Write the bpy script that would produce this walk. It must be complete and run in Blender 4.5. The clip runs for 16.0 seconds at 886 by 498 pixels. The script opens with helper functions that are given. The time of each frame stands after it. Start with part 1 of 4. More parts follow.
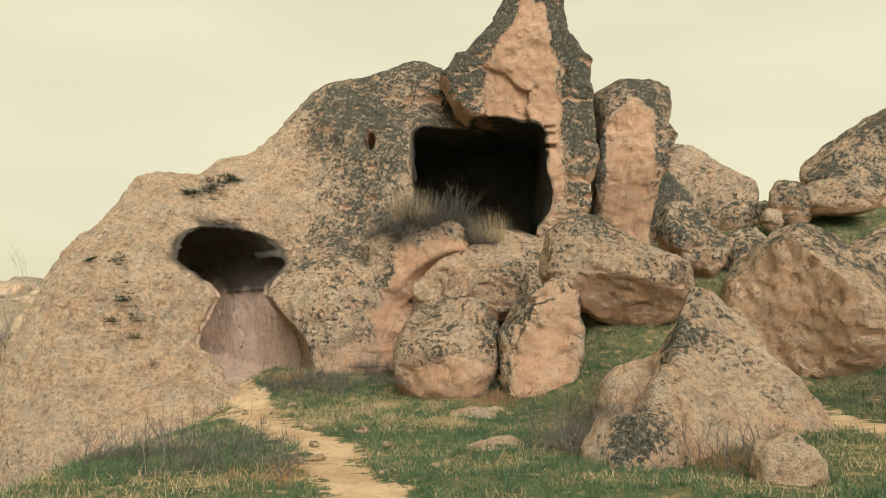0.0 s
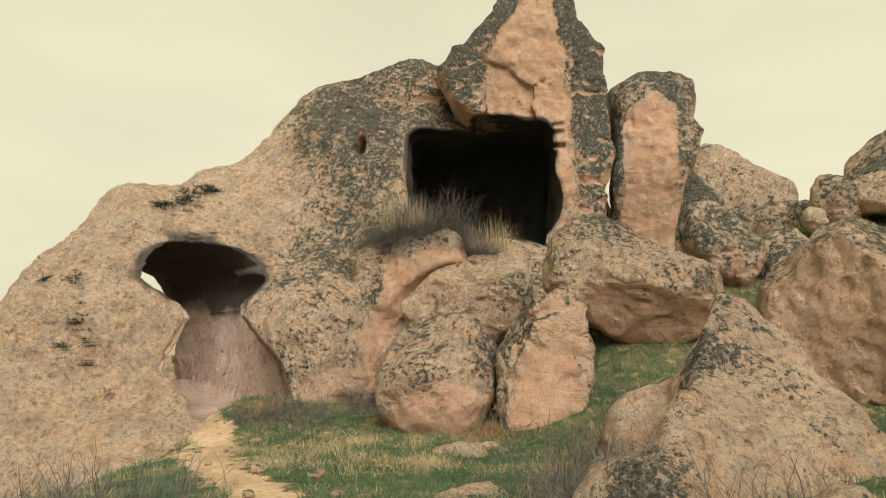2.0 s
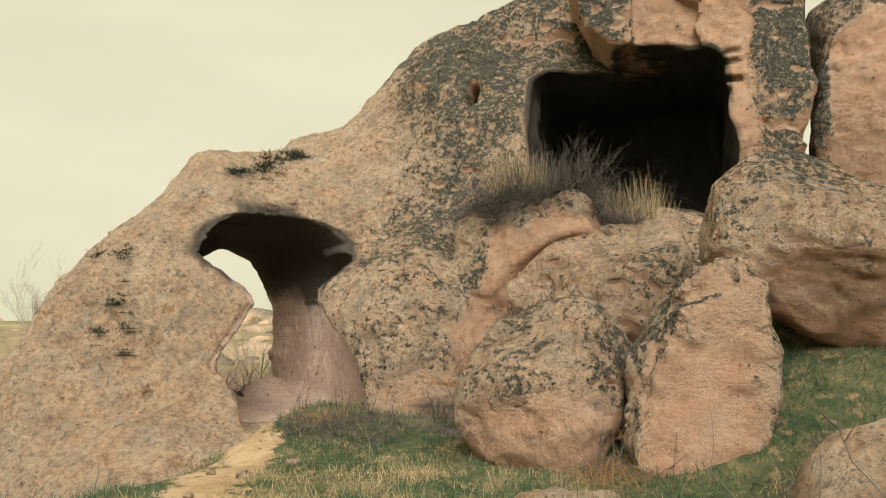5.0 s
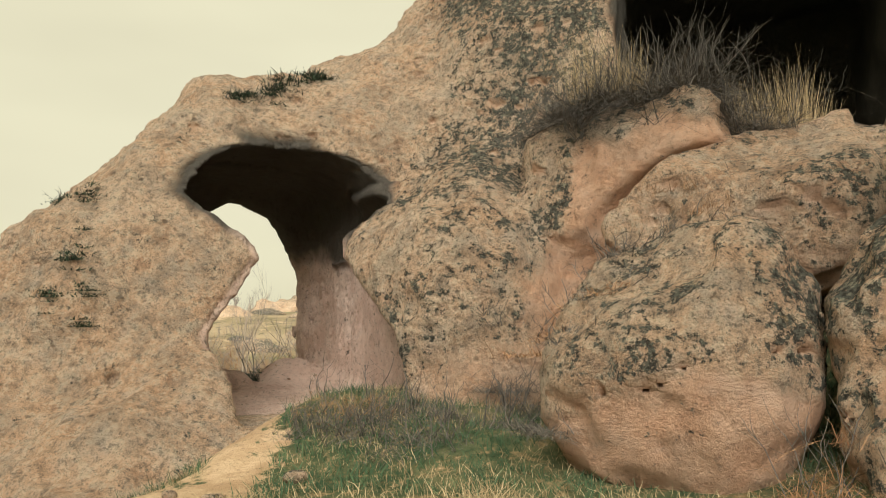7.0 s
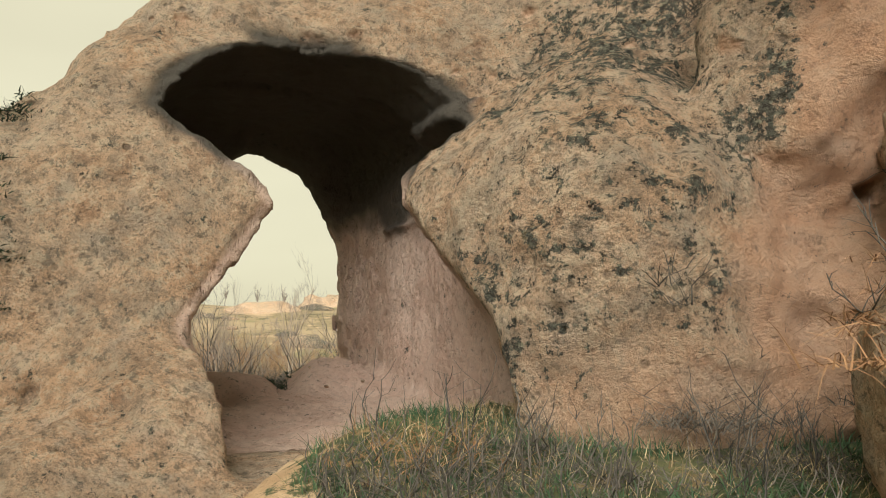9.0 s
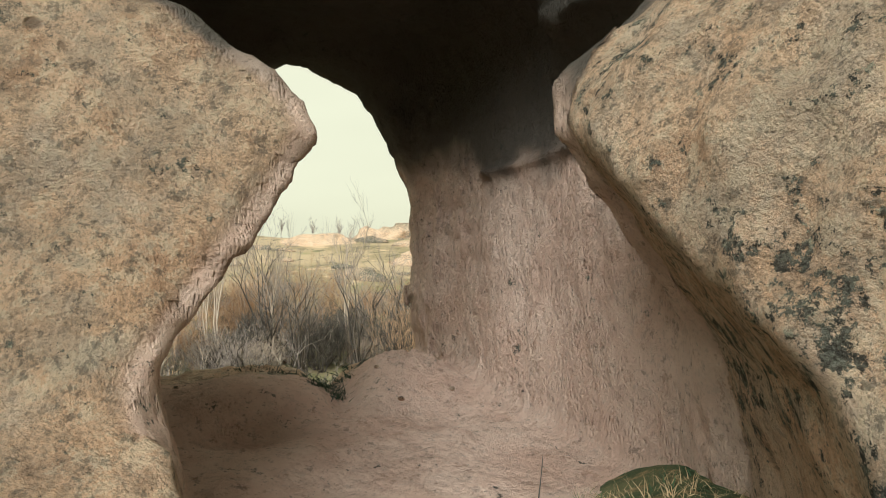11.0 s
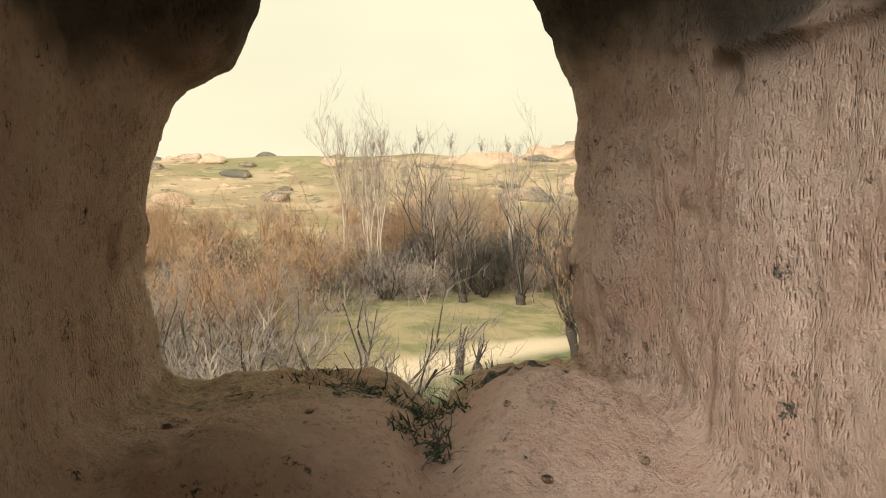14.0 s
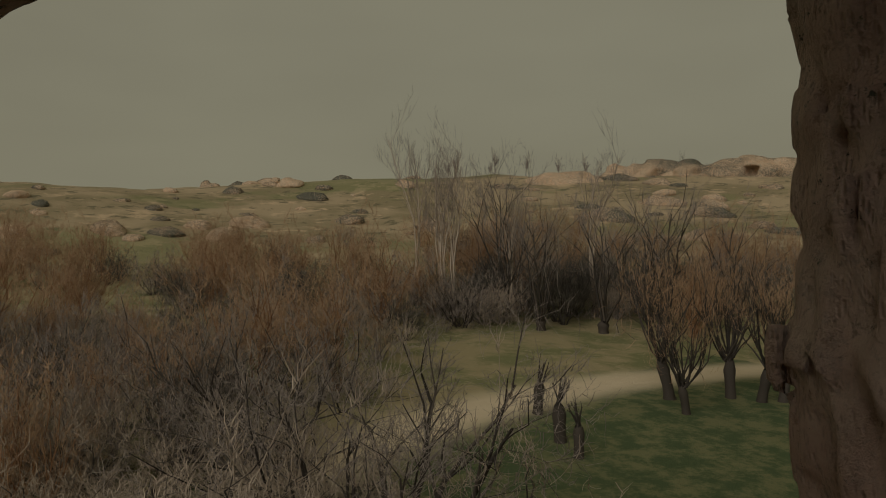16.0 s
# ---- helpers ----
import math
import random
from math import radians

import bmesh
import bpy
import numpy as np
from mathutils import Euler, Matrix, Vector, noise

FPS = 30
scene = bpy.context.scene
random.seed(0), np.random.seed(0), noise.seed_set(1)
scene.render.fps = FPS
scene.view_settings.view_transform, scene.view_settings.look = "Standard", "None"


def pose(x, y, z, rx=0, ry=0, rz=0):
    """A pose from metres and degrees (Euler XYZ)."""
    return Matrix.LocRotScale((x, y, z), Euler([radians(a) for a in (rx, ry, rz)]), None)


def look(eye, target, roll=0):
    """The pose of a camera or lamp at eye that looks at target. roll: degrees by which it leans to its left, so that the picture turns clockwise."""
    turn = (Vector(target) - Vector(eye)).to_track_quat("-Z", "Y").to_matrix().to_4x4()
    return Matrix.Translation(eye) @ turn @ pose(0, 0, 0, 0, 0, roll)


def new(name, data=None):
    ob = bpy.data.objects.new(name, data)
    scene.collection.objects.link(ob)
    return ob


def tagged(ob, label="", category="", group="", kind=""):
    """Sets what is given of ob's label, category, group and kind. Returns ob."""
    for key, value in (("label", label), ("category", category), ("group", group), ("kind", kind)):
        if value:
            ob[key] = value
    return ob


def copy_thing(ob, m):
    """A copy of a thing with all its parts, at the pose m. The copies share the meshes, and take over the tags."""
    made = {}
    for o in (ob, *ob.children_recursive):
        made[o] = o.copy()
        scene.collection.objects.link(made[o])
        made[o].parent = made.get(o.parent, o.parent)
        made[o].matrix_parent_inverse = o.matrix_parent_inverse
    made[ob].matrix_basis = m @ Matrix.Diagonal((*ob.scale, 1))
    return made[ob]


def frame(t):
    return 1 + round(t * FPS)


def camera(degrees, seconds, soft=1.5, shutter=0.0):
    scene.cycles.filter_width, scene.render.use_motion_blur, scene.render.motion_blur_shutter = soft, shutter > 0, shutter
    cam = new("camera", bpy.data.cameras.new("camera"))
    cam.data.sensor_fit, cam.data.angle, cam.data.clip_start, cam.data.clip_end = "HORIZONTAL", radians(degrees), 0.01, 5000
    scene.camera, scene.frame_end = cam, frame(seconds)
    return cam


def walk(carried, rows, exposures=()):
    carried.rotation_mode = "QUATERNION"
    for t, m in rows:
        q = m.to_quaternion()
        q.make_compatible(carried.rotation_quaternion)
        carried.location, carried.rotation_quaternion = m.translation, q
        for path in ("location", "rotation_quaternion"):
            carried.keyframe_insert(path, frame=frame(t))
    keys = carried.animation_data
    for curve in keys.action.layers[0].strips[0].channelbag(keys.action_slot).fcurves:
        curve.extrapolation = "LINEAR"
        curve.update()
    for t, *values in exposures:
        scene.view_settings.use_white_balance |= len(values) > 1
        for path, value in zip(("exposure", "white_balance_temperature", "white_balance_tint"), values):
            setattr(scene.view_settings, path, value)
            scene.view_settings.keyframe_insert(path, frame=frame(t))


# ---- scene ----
cam = camera(61.6, 16.0, soft=1.0)
PATH = [
    (0, (0.494, 0.491, 1.057), (0.421, 2.484, 1.211), -0.4),
    (0.5, (0.667, 0.951, 1.072), (0.632, 2.943, 1.244), -0.1),
    (1, (0.766, 1.339, 1.07), (0.761, 3.33, 1.26), -0.5),
    (1.5, (0.959, 1.71, 1.01), (0.905, 3.698, 1.217), -0.9),
    (2, (1.132, 2.222, 0.951), (0.97, 4.203, 1.171), -1.2),
    (2.5, (1.22, 2.792, 0.901), (0.999, 4.766, 1.137), -1.5),
    (3, (1.431, 3.328, 0.869), (1.115, 5.287, 1.118), -1.5),
    (3.5, (1.645, 3.769, 0.815), (1.217, 5.71, 1.037), -1.0),
    (4, (1.814, 4.281, 0.802), (1.305, 6.203, 1.017), -0.3),
    (4.2, (1.806, 4.52, 0.8), (1.27, 6.434, 1.025), -0.0),
    (6.3, (0.929, 7.32, 0.605), (0.212, 9.17, 0.857), -0.3),
    (6.5, (0.8, 7.55, 0.586), (0.078, 9.4, 0.826), -0.4),
    (7, (0.531, 8.207, 0.498), (-0.22, 10.049, 0.707), -0.4),
    (7.5, (0.105, 8.77, 0.416), (-0.651, 10.61, 0.618), -0.2),
    (8, (-0.355, 9.382, 0.406), (-1.109, 11.223, 0.612), -0.3),
    (8.5, (-0.72, 10.099, 0.406), (-1.505, 11.925, 0.63), -0.5),
    (9, (-1.072, 10.816, 0.421), (-1.938, 12.608, 0.62), -0.5),
    (9.5, (-1.431, 11.392, 0.578), (-2.382, 13.145, 0.731), -0.9),
    (9.7, (-1.628, 11.582, 0.644), (-2.614, 13.316, 0.788), -0.9),
    (11.8, (-3.146, 13.579, 0.889), (-4.117, 15.326, 0.811), 0.0),
    (12, (-3.28, 13.759, 0.916), (-4.243, 15.51, 0.824), -0.1),
    (12.5, (-3.597, 14.193, 0.951), (-4.657, 15.886, 0.838), -0.3),
    (13, (-3.738, 14.533, 0.97), (-4.971, 16.101, 0.824), -0.2),
    (13.5, (-3.877, 14.816, 0.965), (-5.191, 16.314, 0.789), -0.1),
    (14, (-4.017, 15.048, 0.963), (-5.37, 16.506, 0.758), 0.4),
    (14.5, (-4.309, 15.447, 0.972), (-5.695, 16.872, 0.75), 0.3),
    (15, (-4.685, 15.849, 0.951), (-6.108, 17.239, 0.743), 0.2),
    (15.5, (-5.103, 16.269, 0.92), (-6.572, 17.615, 0.748), -0.0),
    (16, (-5.495, 16.638, 0.912), (-6.994, 17.953, 0.764), -0.3),
]
EXPOSURES = [(0.0, 0.0, 6500, 10), (9.0, 0.0, 6400, 10), (9.7, 0.04, 6200, 8), (11.8, 0.25, 5900, 6), (12.5, 0.28, 6000, 7), (13.5, 0.28, 6500, 12), (14.5, 0.28, 6550, 12),
             (15.0, 0.12, 6500, 11), (15.3, -0.45, 6500, 10), (15.5, -0.72, 6500, 10), (15.8, -1.5, 6500, 10), (16.0, -2.0, 6500, 10)]
walk(cam, [(t, look(eye, target, roll)) for t, eye, target, roll in PATH], EXPOSURES)

# ---- world and light: a bright overcast sky, weak wide sun ----
SUN_ELEVATION, SUN_AZIMUTH = radians(35), radians(163)
world = bpy.data.worlds.new("overcast_sky")
scene.world = world
world.use_nodes = True
wn, wl = world.node_tree.nodes, world.node_tree.links
wn.clear()
w_out = wn.new("ShaderNodeOutputWorld")
w_bg = wn.new("ShaderNodeBackground")
w_sky = wn.new("ShaderNodeTexSky")
w_sky.sky_type, w_sky.sun_disc = "NISHITA", False
w_sky.sun_elevation, w_sky.sun_rotation = SUN_ELEVATION, SUN_AZIMUTH
w_sky.dust_density = 4.0
w_coord = wn.new("ShaderNodeTexCoord")
w_map = wn.new("ShaderNodeMapping")
w_map.inputs["Scale"].default_value = (1.0, 1.0, 3.5)
w_noise = wn.new("ShaderNodeTexNoise")
w_noise.inputs["Scale"].default_value, w_noise.inputs["Detail"].default_value = 1.6, 3.0
w_ramp = wn.new("ShaderNodeValToRGB")
w_ramp.color_ramp.elements[0].position, w_ramp.color_ramp.elements[1].position = 0.32, 0.68
w_ramp.color_ramp.elements[0].color = (7.9, 7.4, 5.15, 1)
w_ramp.color_ramp.elements[1].color = (9.1, 8.6, 6.0, 1)
w_mix = wn.new("ShaderNodeMix")
w_mix.data_type = "RGBA"
w_mix.inputs["Factor"].default_value = 0.93
wl.new(w_coord.outputs["Generated"], w_map.inputs["Vector"])
wl.new(w_map.outputs["Vector"], w_noise.inputs["Vector"])
wl.new(w_noise.outputs["Fac"], w_ramp.inputs["Fac"])
wl.new(w_sky.outputs["Color"], w_mix.inputs["A"])
wl.new(w_ramp.outputs["Color"], w_mix.inputs["B"])
wl.new(w_mix.outputs["Result"], w_bg.inputs["Color"])
w_bg.inputs["Strength"].default_value = 0.1
wl.new(w_bg.outputs["Background"], w_out.inputs["Surface"])
sun_data = bpy.data.lights.new("sun", "SUN")
sun_data.energy, sun_data.angle, sun_data.color = 3.85, radians(40), (1.0, 0.96, 0.9)
sun = new("sun", sun_data)
sun.matrix_world = look((0, 0, 40), (40 * math.cos(SUN_ELEVATION) * -math.sin(SUN_AZIMUTH),
                                      40 * math.cos(SUN_ELEVATION) * -math.cos(SUN_AZIMUTH), 40 - 40 * math.sin(SUN_ELEVATION)))

# ---- shape fields: signed distance functions turned into meshes ----


def lattice(p, seed=0):
    """Smooth value noise in -1..1 at the rows of p."""
    f = np.floor(p)
    w = (p - f).astype(np.float32)
    w = w * w * (3 - 2 * w)
    f = f.astype(np.int64)
    out = np.zeros(len(p), np.float32)
    hx, hy, hz = f[:, 0] * 374761393 + seed * 974634777, f[:, 1] * 668265263, f[:, 2] * 2147483647
    wx, wy, wz = w[:, 0], w[:, 1], w[:, 2]
    for dx in (0, 1):
        ax = wx if dx else 1 - wx
        for dy in (0, 1):
            axy = ax * (wy if dy else 1 - wy)
            hxy = hx + hy + (dx * 374761393 + dy * 668265263)
            for dz in (0, 1):
                h = hxy + hz
                if dz:
                    h += 2147483647
                h ^= h >> 13
                h *= 1274126177
                h ^= h >> 16
                h &= 0xFFFF
                out += (h.astype(np.float32) * np.float32(1 / 32767.5) - 1) * axy * (wz if dz else 1 - wz)
    return out


def fractal(p, octaves=4, seed=0, rough=0.5):
    total, amp = np.zeros(len(p), np.float32), 1.0
    for i in range(octaves):
        total += amp * lattice(p * 2 ** i + 17.3 * i, seed + i)
        amp *= rough
    return total


def ell(p, c, r, rz=0.0):
    """An ellipsoid round c with radii r, turned by rz degrees about z."""
    q = p - np.array(c, np.float32)
    if rz:
        a = radians(rz)
        q = np.stack((q[:, 0] * math.cos(a) + q[:, 1] * math.sin(a), -q[:, 0] * math.sin(a) + q[:, 1] * math.cos(a), q[:, 2]), 1)
    r = np.array(r, np.float32)
    k0 = np.sqrt(((q / r) ** 2).sum(1))
    k1 = np.sqrt(((q / (r * r)) ** 2).sum(1)) + 1e-6
    return k0 * (k0 - 1) / k1


def rbox(p, c, half, round_=0.2, rz=0.0):
    q = p - np.array(c, np.float32)
    if rz:
        a = radians(rz)
        q = np.stack((q[:, 0] * math.cos(a) + q[:, 1] * math.sin(a), -q[:, 0] * math.sin(a) + q[:, 1] * math.cos(a), q[:, 2]), 1)
    q = np.abs(q) - (np.array(half, np.float32) - round_)
    return np.sqrt((np.maximum(q, 0) ** 2).sum(1)) + np.minimum(q.max(1), 0) - round_


def planes(p, c, faces, soft=0.1):
    """A rounded convex body round c: faces are rows of (normal x, y, z, distance)."""
    q = p - np.array(c, np.float32)
    d = np.full(len(p), -1e3, np.float32)
    for nx, ny, nz, dist in faces:
        k = math.sqrt(nx * nx + ny * ny + nz * nz)
        d = smax(d, (q[:, 0] * nx + q[:, 1] * ny + q[:, 2] * nz) / k - dist, soft)
    return d


def outline_distance(x, z, corners):
    """Signed distance to a closed outline in elevation."""
    best, inside = np.full(len(x), 1e6, np.float32), np.zeros(len(x), bool)
    for (ax, az), (bx, bz) in zip(corners, corners[1:] + corners[:1]):
        ex, ez = bx - ax, bz - az
        t = np.clip(((x - ax) * ex + (z - az) * ez) / (ex * ex + ez * ez), 0, 1)
        best = np.minimum(best, np.hypot(x - ax - t * ex, z - az - t * ez))
        if ez:
            inside ^= ((az > z) != (bz > z)) & (x < ax + (z - az) * ex / ez)
    return np.where(inside, -best, best).astype(np.float32)


def prism(p, corners, front, back, soft=0.12):
    """An elevation outline in x and z, run from front to back along y."""
    d = outline_distance(p[:, 0], p[:, 2], corners)
    return smax(d, np.maximum(front - p[:, 1], p[:, 1] - back).astype(np.float32), soft)


def smin(a, b, k):
    h = np.clip(0.5 + 0.5 * (b - a) / k, 0, 1)
    return b + (a - b) * h - k * h * (1 - h)


def smax(a, b, k):
    return -smin(-a, -b, k)


def polygonise(field, low, high, step):
    """Naive surface nets over the box low..high, block by block near the surface only."""
    low, high = np.array(low, float), np.array(high, float)
    B = 12
    n = np.ceil((high - low) / step / B).astype(int)
    ids = np.stack(np.meshgrid(*[np.arange(k) for k in n], indexing="ij"), -1).reshape(-1, 3)
    mid = low + (ids + 0.5) * B * step
    near = np.abs(field(mid.astype(np.float32))) < B * step * 1.25
    ids = ids[near]
    dims = n * B + 2
    key = lambda c: (c[:, 0] * dims[1] + c[:, 1]) * dims[2] + c[:, 2]
    loc = np.stack(np.meshgrid(*[np.arange(B + 1)] * 3, indexing="ij"), -1).reshape(-1, 3)
    cells, verts, edges = [], [], []
    for start in range(0, len(ids), 64):
        chunk = ids[start:start + 64]
        node = chunk[:, None, :] * B + loc[None]
        val = field((low + node.reshape(-1, 3) * step).astype(np.float32)).reshape(len(chunk), B + 1, B + 1, B + 1)
        neg = val < 0
        corner = [(i, j, k) for i in (0, 1) for j in (0, 1) for k in (0, 1)]
        cut = lambda a, i, j, k: a[:, i:B + i, j:B + j, k:B + k]
        count = sum(cut(neg, *c).astype(np.int8) for c in corner)
        bi, ci, cj, ck = np.nonzero((count > 0) & (count < 8))
        if not len(bi):
            continue
        v = np.stack([val[bi, ci + i, cj + j, ck + k] for i, j, k in corner], 1)
        acc, num = np.zeros((len(bi), 3)), np.zeros(len(bi))
        for a in range(8):
            for b in range(a + 1, 8):
                ca, cb = np.array(corner[a]), np.array(corner[b])
                if np.abs(ca - cb).sum() != 1:
                    continue
                x = (v[:, a] < 0) != (v[:, b] < 0)
                t = np.where(x, v[:, a] / np.where(x, v[:, a] - v[:, b], 1), 0)
                acc += np.where(x[:, None], ca + (cb - ca) * t[:, None], 0)
                num += x
        cell = chunk[bi] * B + np.stack((ci, cj, ck), 1)
        cells.append(key(cell))
        verts.append(low + (cell + acc / num[:, None]) * step)
        for axis in range(3):
            o = [0, 0, 0]
            o[axis] = 1
            a, b = cut(neg, 0, 0, 0), cut(neg, *o)
            ei, x, y, z = np.nonzero(a != b)
            flip = a[ei, x, y, z]
            edges.append(np.concatenate((chunk[ei] * B + np.stack((x, y, z), 1), np.full((len(ei), 1), axis), flip[:, None]), 1))
    cells, verts, edges = np.concatenate(cells), np.concatenate(verts), np.concatenate(edges)
    order = np.argsort(cells)
    cells, verts = cells[order], verts[order]
    quads = []
    for axis in range(3):
        e = edges[edges[:, 3] == axis]
        u, w = np.eye(3, dtype=int)[(axis + 1) % 3], np.eye(3, dtype=int)[(axis + 2) % 3]
        c = e[:, :3]
        ring = np.stack([key(c - u - w), key(c - w), key(c), key(c - u)], 1)
        at = np.minimum(np.searchsorted(cells, ring), len(cells) - 1)
        good = (cells[at] == ring).all(1)
        at, flip = at[good], e[good, 4].astype(bool)
        at[~flip] = at[~flip][:, ::-1]
        quads.append(at)
    return verts.astype(np.float32), np.concatenate(quads)


def mesh_from(name, verts, quads, material, smooth=True):
    me = bpy.data.meshes.new(name)
    me.vertices.add(len(verts))
    me.vertices.foreach_set("co", verts.astype(np.float32).ravel())
    quads = np.asarray(quads)
    k = quads.shape[1]
    me.loops.add(quads.size)
    me.loops.foreach_set("vertex_index", quads.astype(np.int32).ravel())
    me.polygons.add(len(quads))
    me.polygons.foreach_set("loop_start", np.arange(0, quads.size, k, dtype=np.int32))
    me.update(calc_edges=True)
    me.polygons.foreach_set("use_smooth", np.full(len(quads), smooth))
    me.materials.append(material)
    me.validate()
    return me


def normals_of(me):
    out = np.empty(len(me.vertices) * 3, np.float32)
    me.vertex_normals.foreach_get("vector", out)
    return out.reshape(-1, 3)


def weigh(me, name, values):
    """A stored weight per vertex for the rock material: lichen cover or fresh broken stone."""
    att = me.attributes.new(name, "FLOAT", "POINT")
    att.data.foreach_set("value", np.clip(values, 0, 1).astype(np.float32))


# ---- materials ----


class Nodes:
    """A short way to write node materials."""

    def __init__(self, name, rough=0.9, spec=0.15):
        self.mat = bpy.data.materials.new(name)
        self.mat.use_nodes = True
        self.tree = self.mat.node_tree
        self.bsdf = self.tree.nodes["Principled BSDF"]
        self.bsdf.inputs["Roughness"].default_value = rough
        self.bsdf.inputs["Specular IOR Level"].default_value = spec
        self.pos = self.tree.nodes.new("ShaderNodeNewGeometry").outputs["Position"]

    def link(self, a, b):
        self.tree.links.new(a, b)

    def noise(self, scale, detail=4.0, rough=0.6, squash=None, vector=None):
        n = self.tree.nodes.new("ShaderNodeTexNoise")
        n.inputs["Scale"].default_value, n.inputs["Detail"].default_value, n.inputs["Roughness"].default_value = scale, detail, rough
        v = vector or self.pos
        if squash:
            m = self.tree.nodes.new("ShaderNodeMapping")
            m.inputs["Scale"].default_value = squash
            self.link(v, m.inputs["Vector"])
            v = m.outputs["Vector"]
        self.link(v, n.inputs["Vector"])
        return n.outputs["Fac"]

    def cells(self, scale, feature="F1", squash=None):
        n = self.tree.nodes.new("ShaderNodeTexVoronoi")
        n.feature = feature
        n.inputs["Scale"].default_value = scale
        v = self.pos
        if squash:
            m = self.tree.nodes.new("ShaderNodeMapping")
            m.inputs["Scale"].default_value = squash
            self.link(v, m.inputs["Vector"])
            v = m.outputs["Vector"]
        self.link(v, n.inputs["Vector"])
        return n.outputs["Distance"]

    def step(self, value, low, high, a=0.0, b=1.0):
        n = self.tree.nodes.new("ShaderNodeMapRange")
        n.interpolation_type = "SMOOTHSTEP"
        for key, x in (("From Min", low), ("From Max", high), ("To Min", a), ("To Max", b)):
            n.inputs[key].default_value = x
        self.link(value, n.inputs["Value"])
        return n.outputs["Result"]

    def math(self, op, a, b=None, c=None):
        n = self.tree.nodes.new("ShaderNodeMath")
        n.operation = op
        for k, x in enumerate((a, b, c)):
            if x is None:
                continue
            if isinstance(x, (int, float)):
                n.inputs[k].default_value = x
            else:
                self.link(x, n.inputs[k])
        return n.outputs["Value"]

    def weight(self, name):
        n = self.tree.nodes.new("ShaderNodeAttribute")
        n.attribute_name = name
        return n.outputs["Fac"]

    def mix(self, fac, a, b):
        n = self.tree.nodes.new("ShaderNodeMix")
        n.data_type = "RGBA"
        for key, x in (("Factor", fac), ("A", a), ("B", b)):
            if isinstance(x, tuple):
                n.inputs[key].default_value = (*x, 1)
            elif isinstance(x, (int, float)):
                n.inputs[key].default_value = x
            else:
                self.link(x, n.inputs[key])
        return n.outputs["Result"]

    def bump(self, height, distance=0.02, strength=1.0):
        n = self.tree.nodes.new("ShaderNodeBump")
        n.inputs["Distance"].default_value, n.inputs["Strength"].default_value = distance, strength
        self.link(height, n.inputs["Height"])
        self.link(n.outputs["Normal"], self.bsdf.inputs["Normal"])

    def done(self, colour):
        if isinstance(colour, tuple):
            self.bsdf.inputs["Base Color"].default_value = (*colour, 1)
        else:
            self.link(colour, self.bsdf.inputs["Base Color"])
        return self.mat

    def random(self):
        return self.tree.nodes.new("ShaderNodeObjectInfo").outputs["Random"]

    def island(self):
        return self.tree.nodes.new("ShaderNodeNewGeometry").outputs["Random Per Island"]


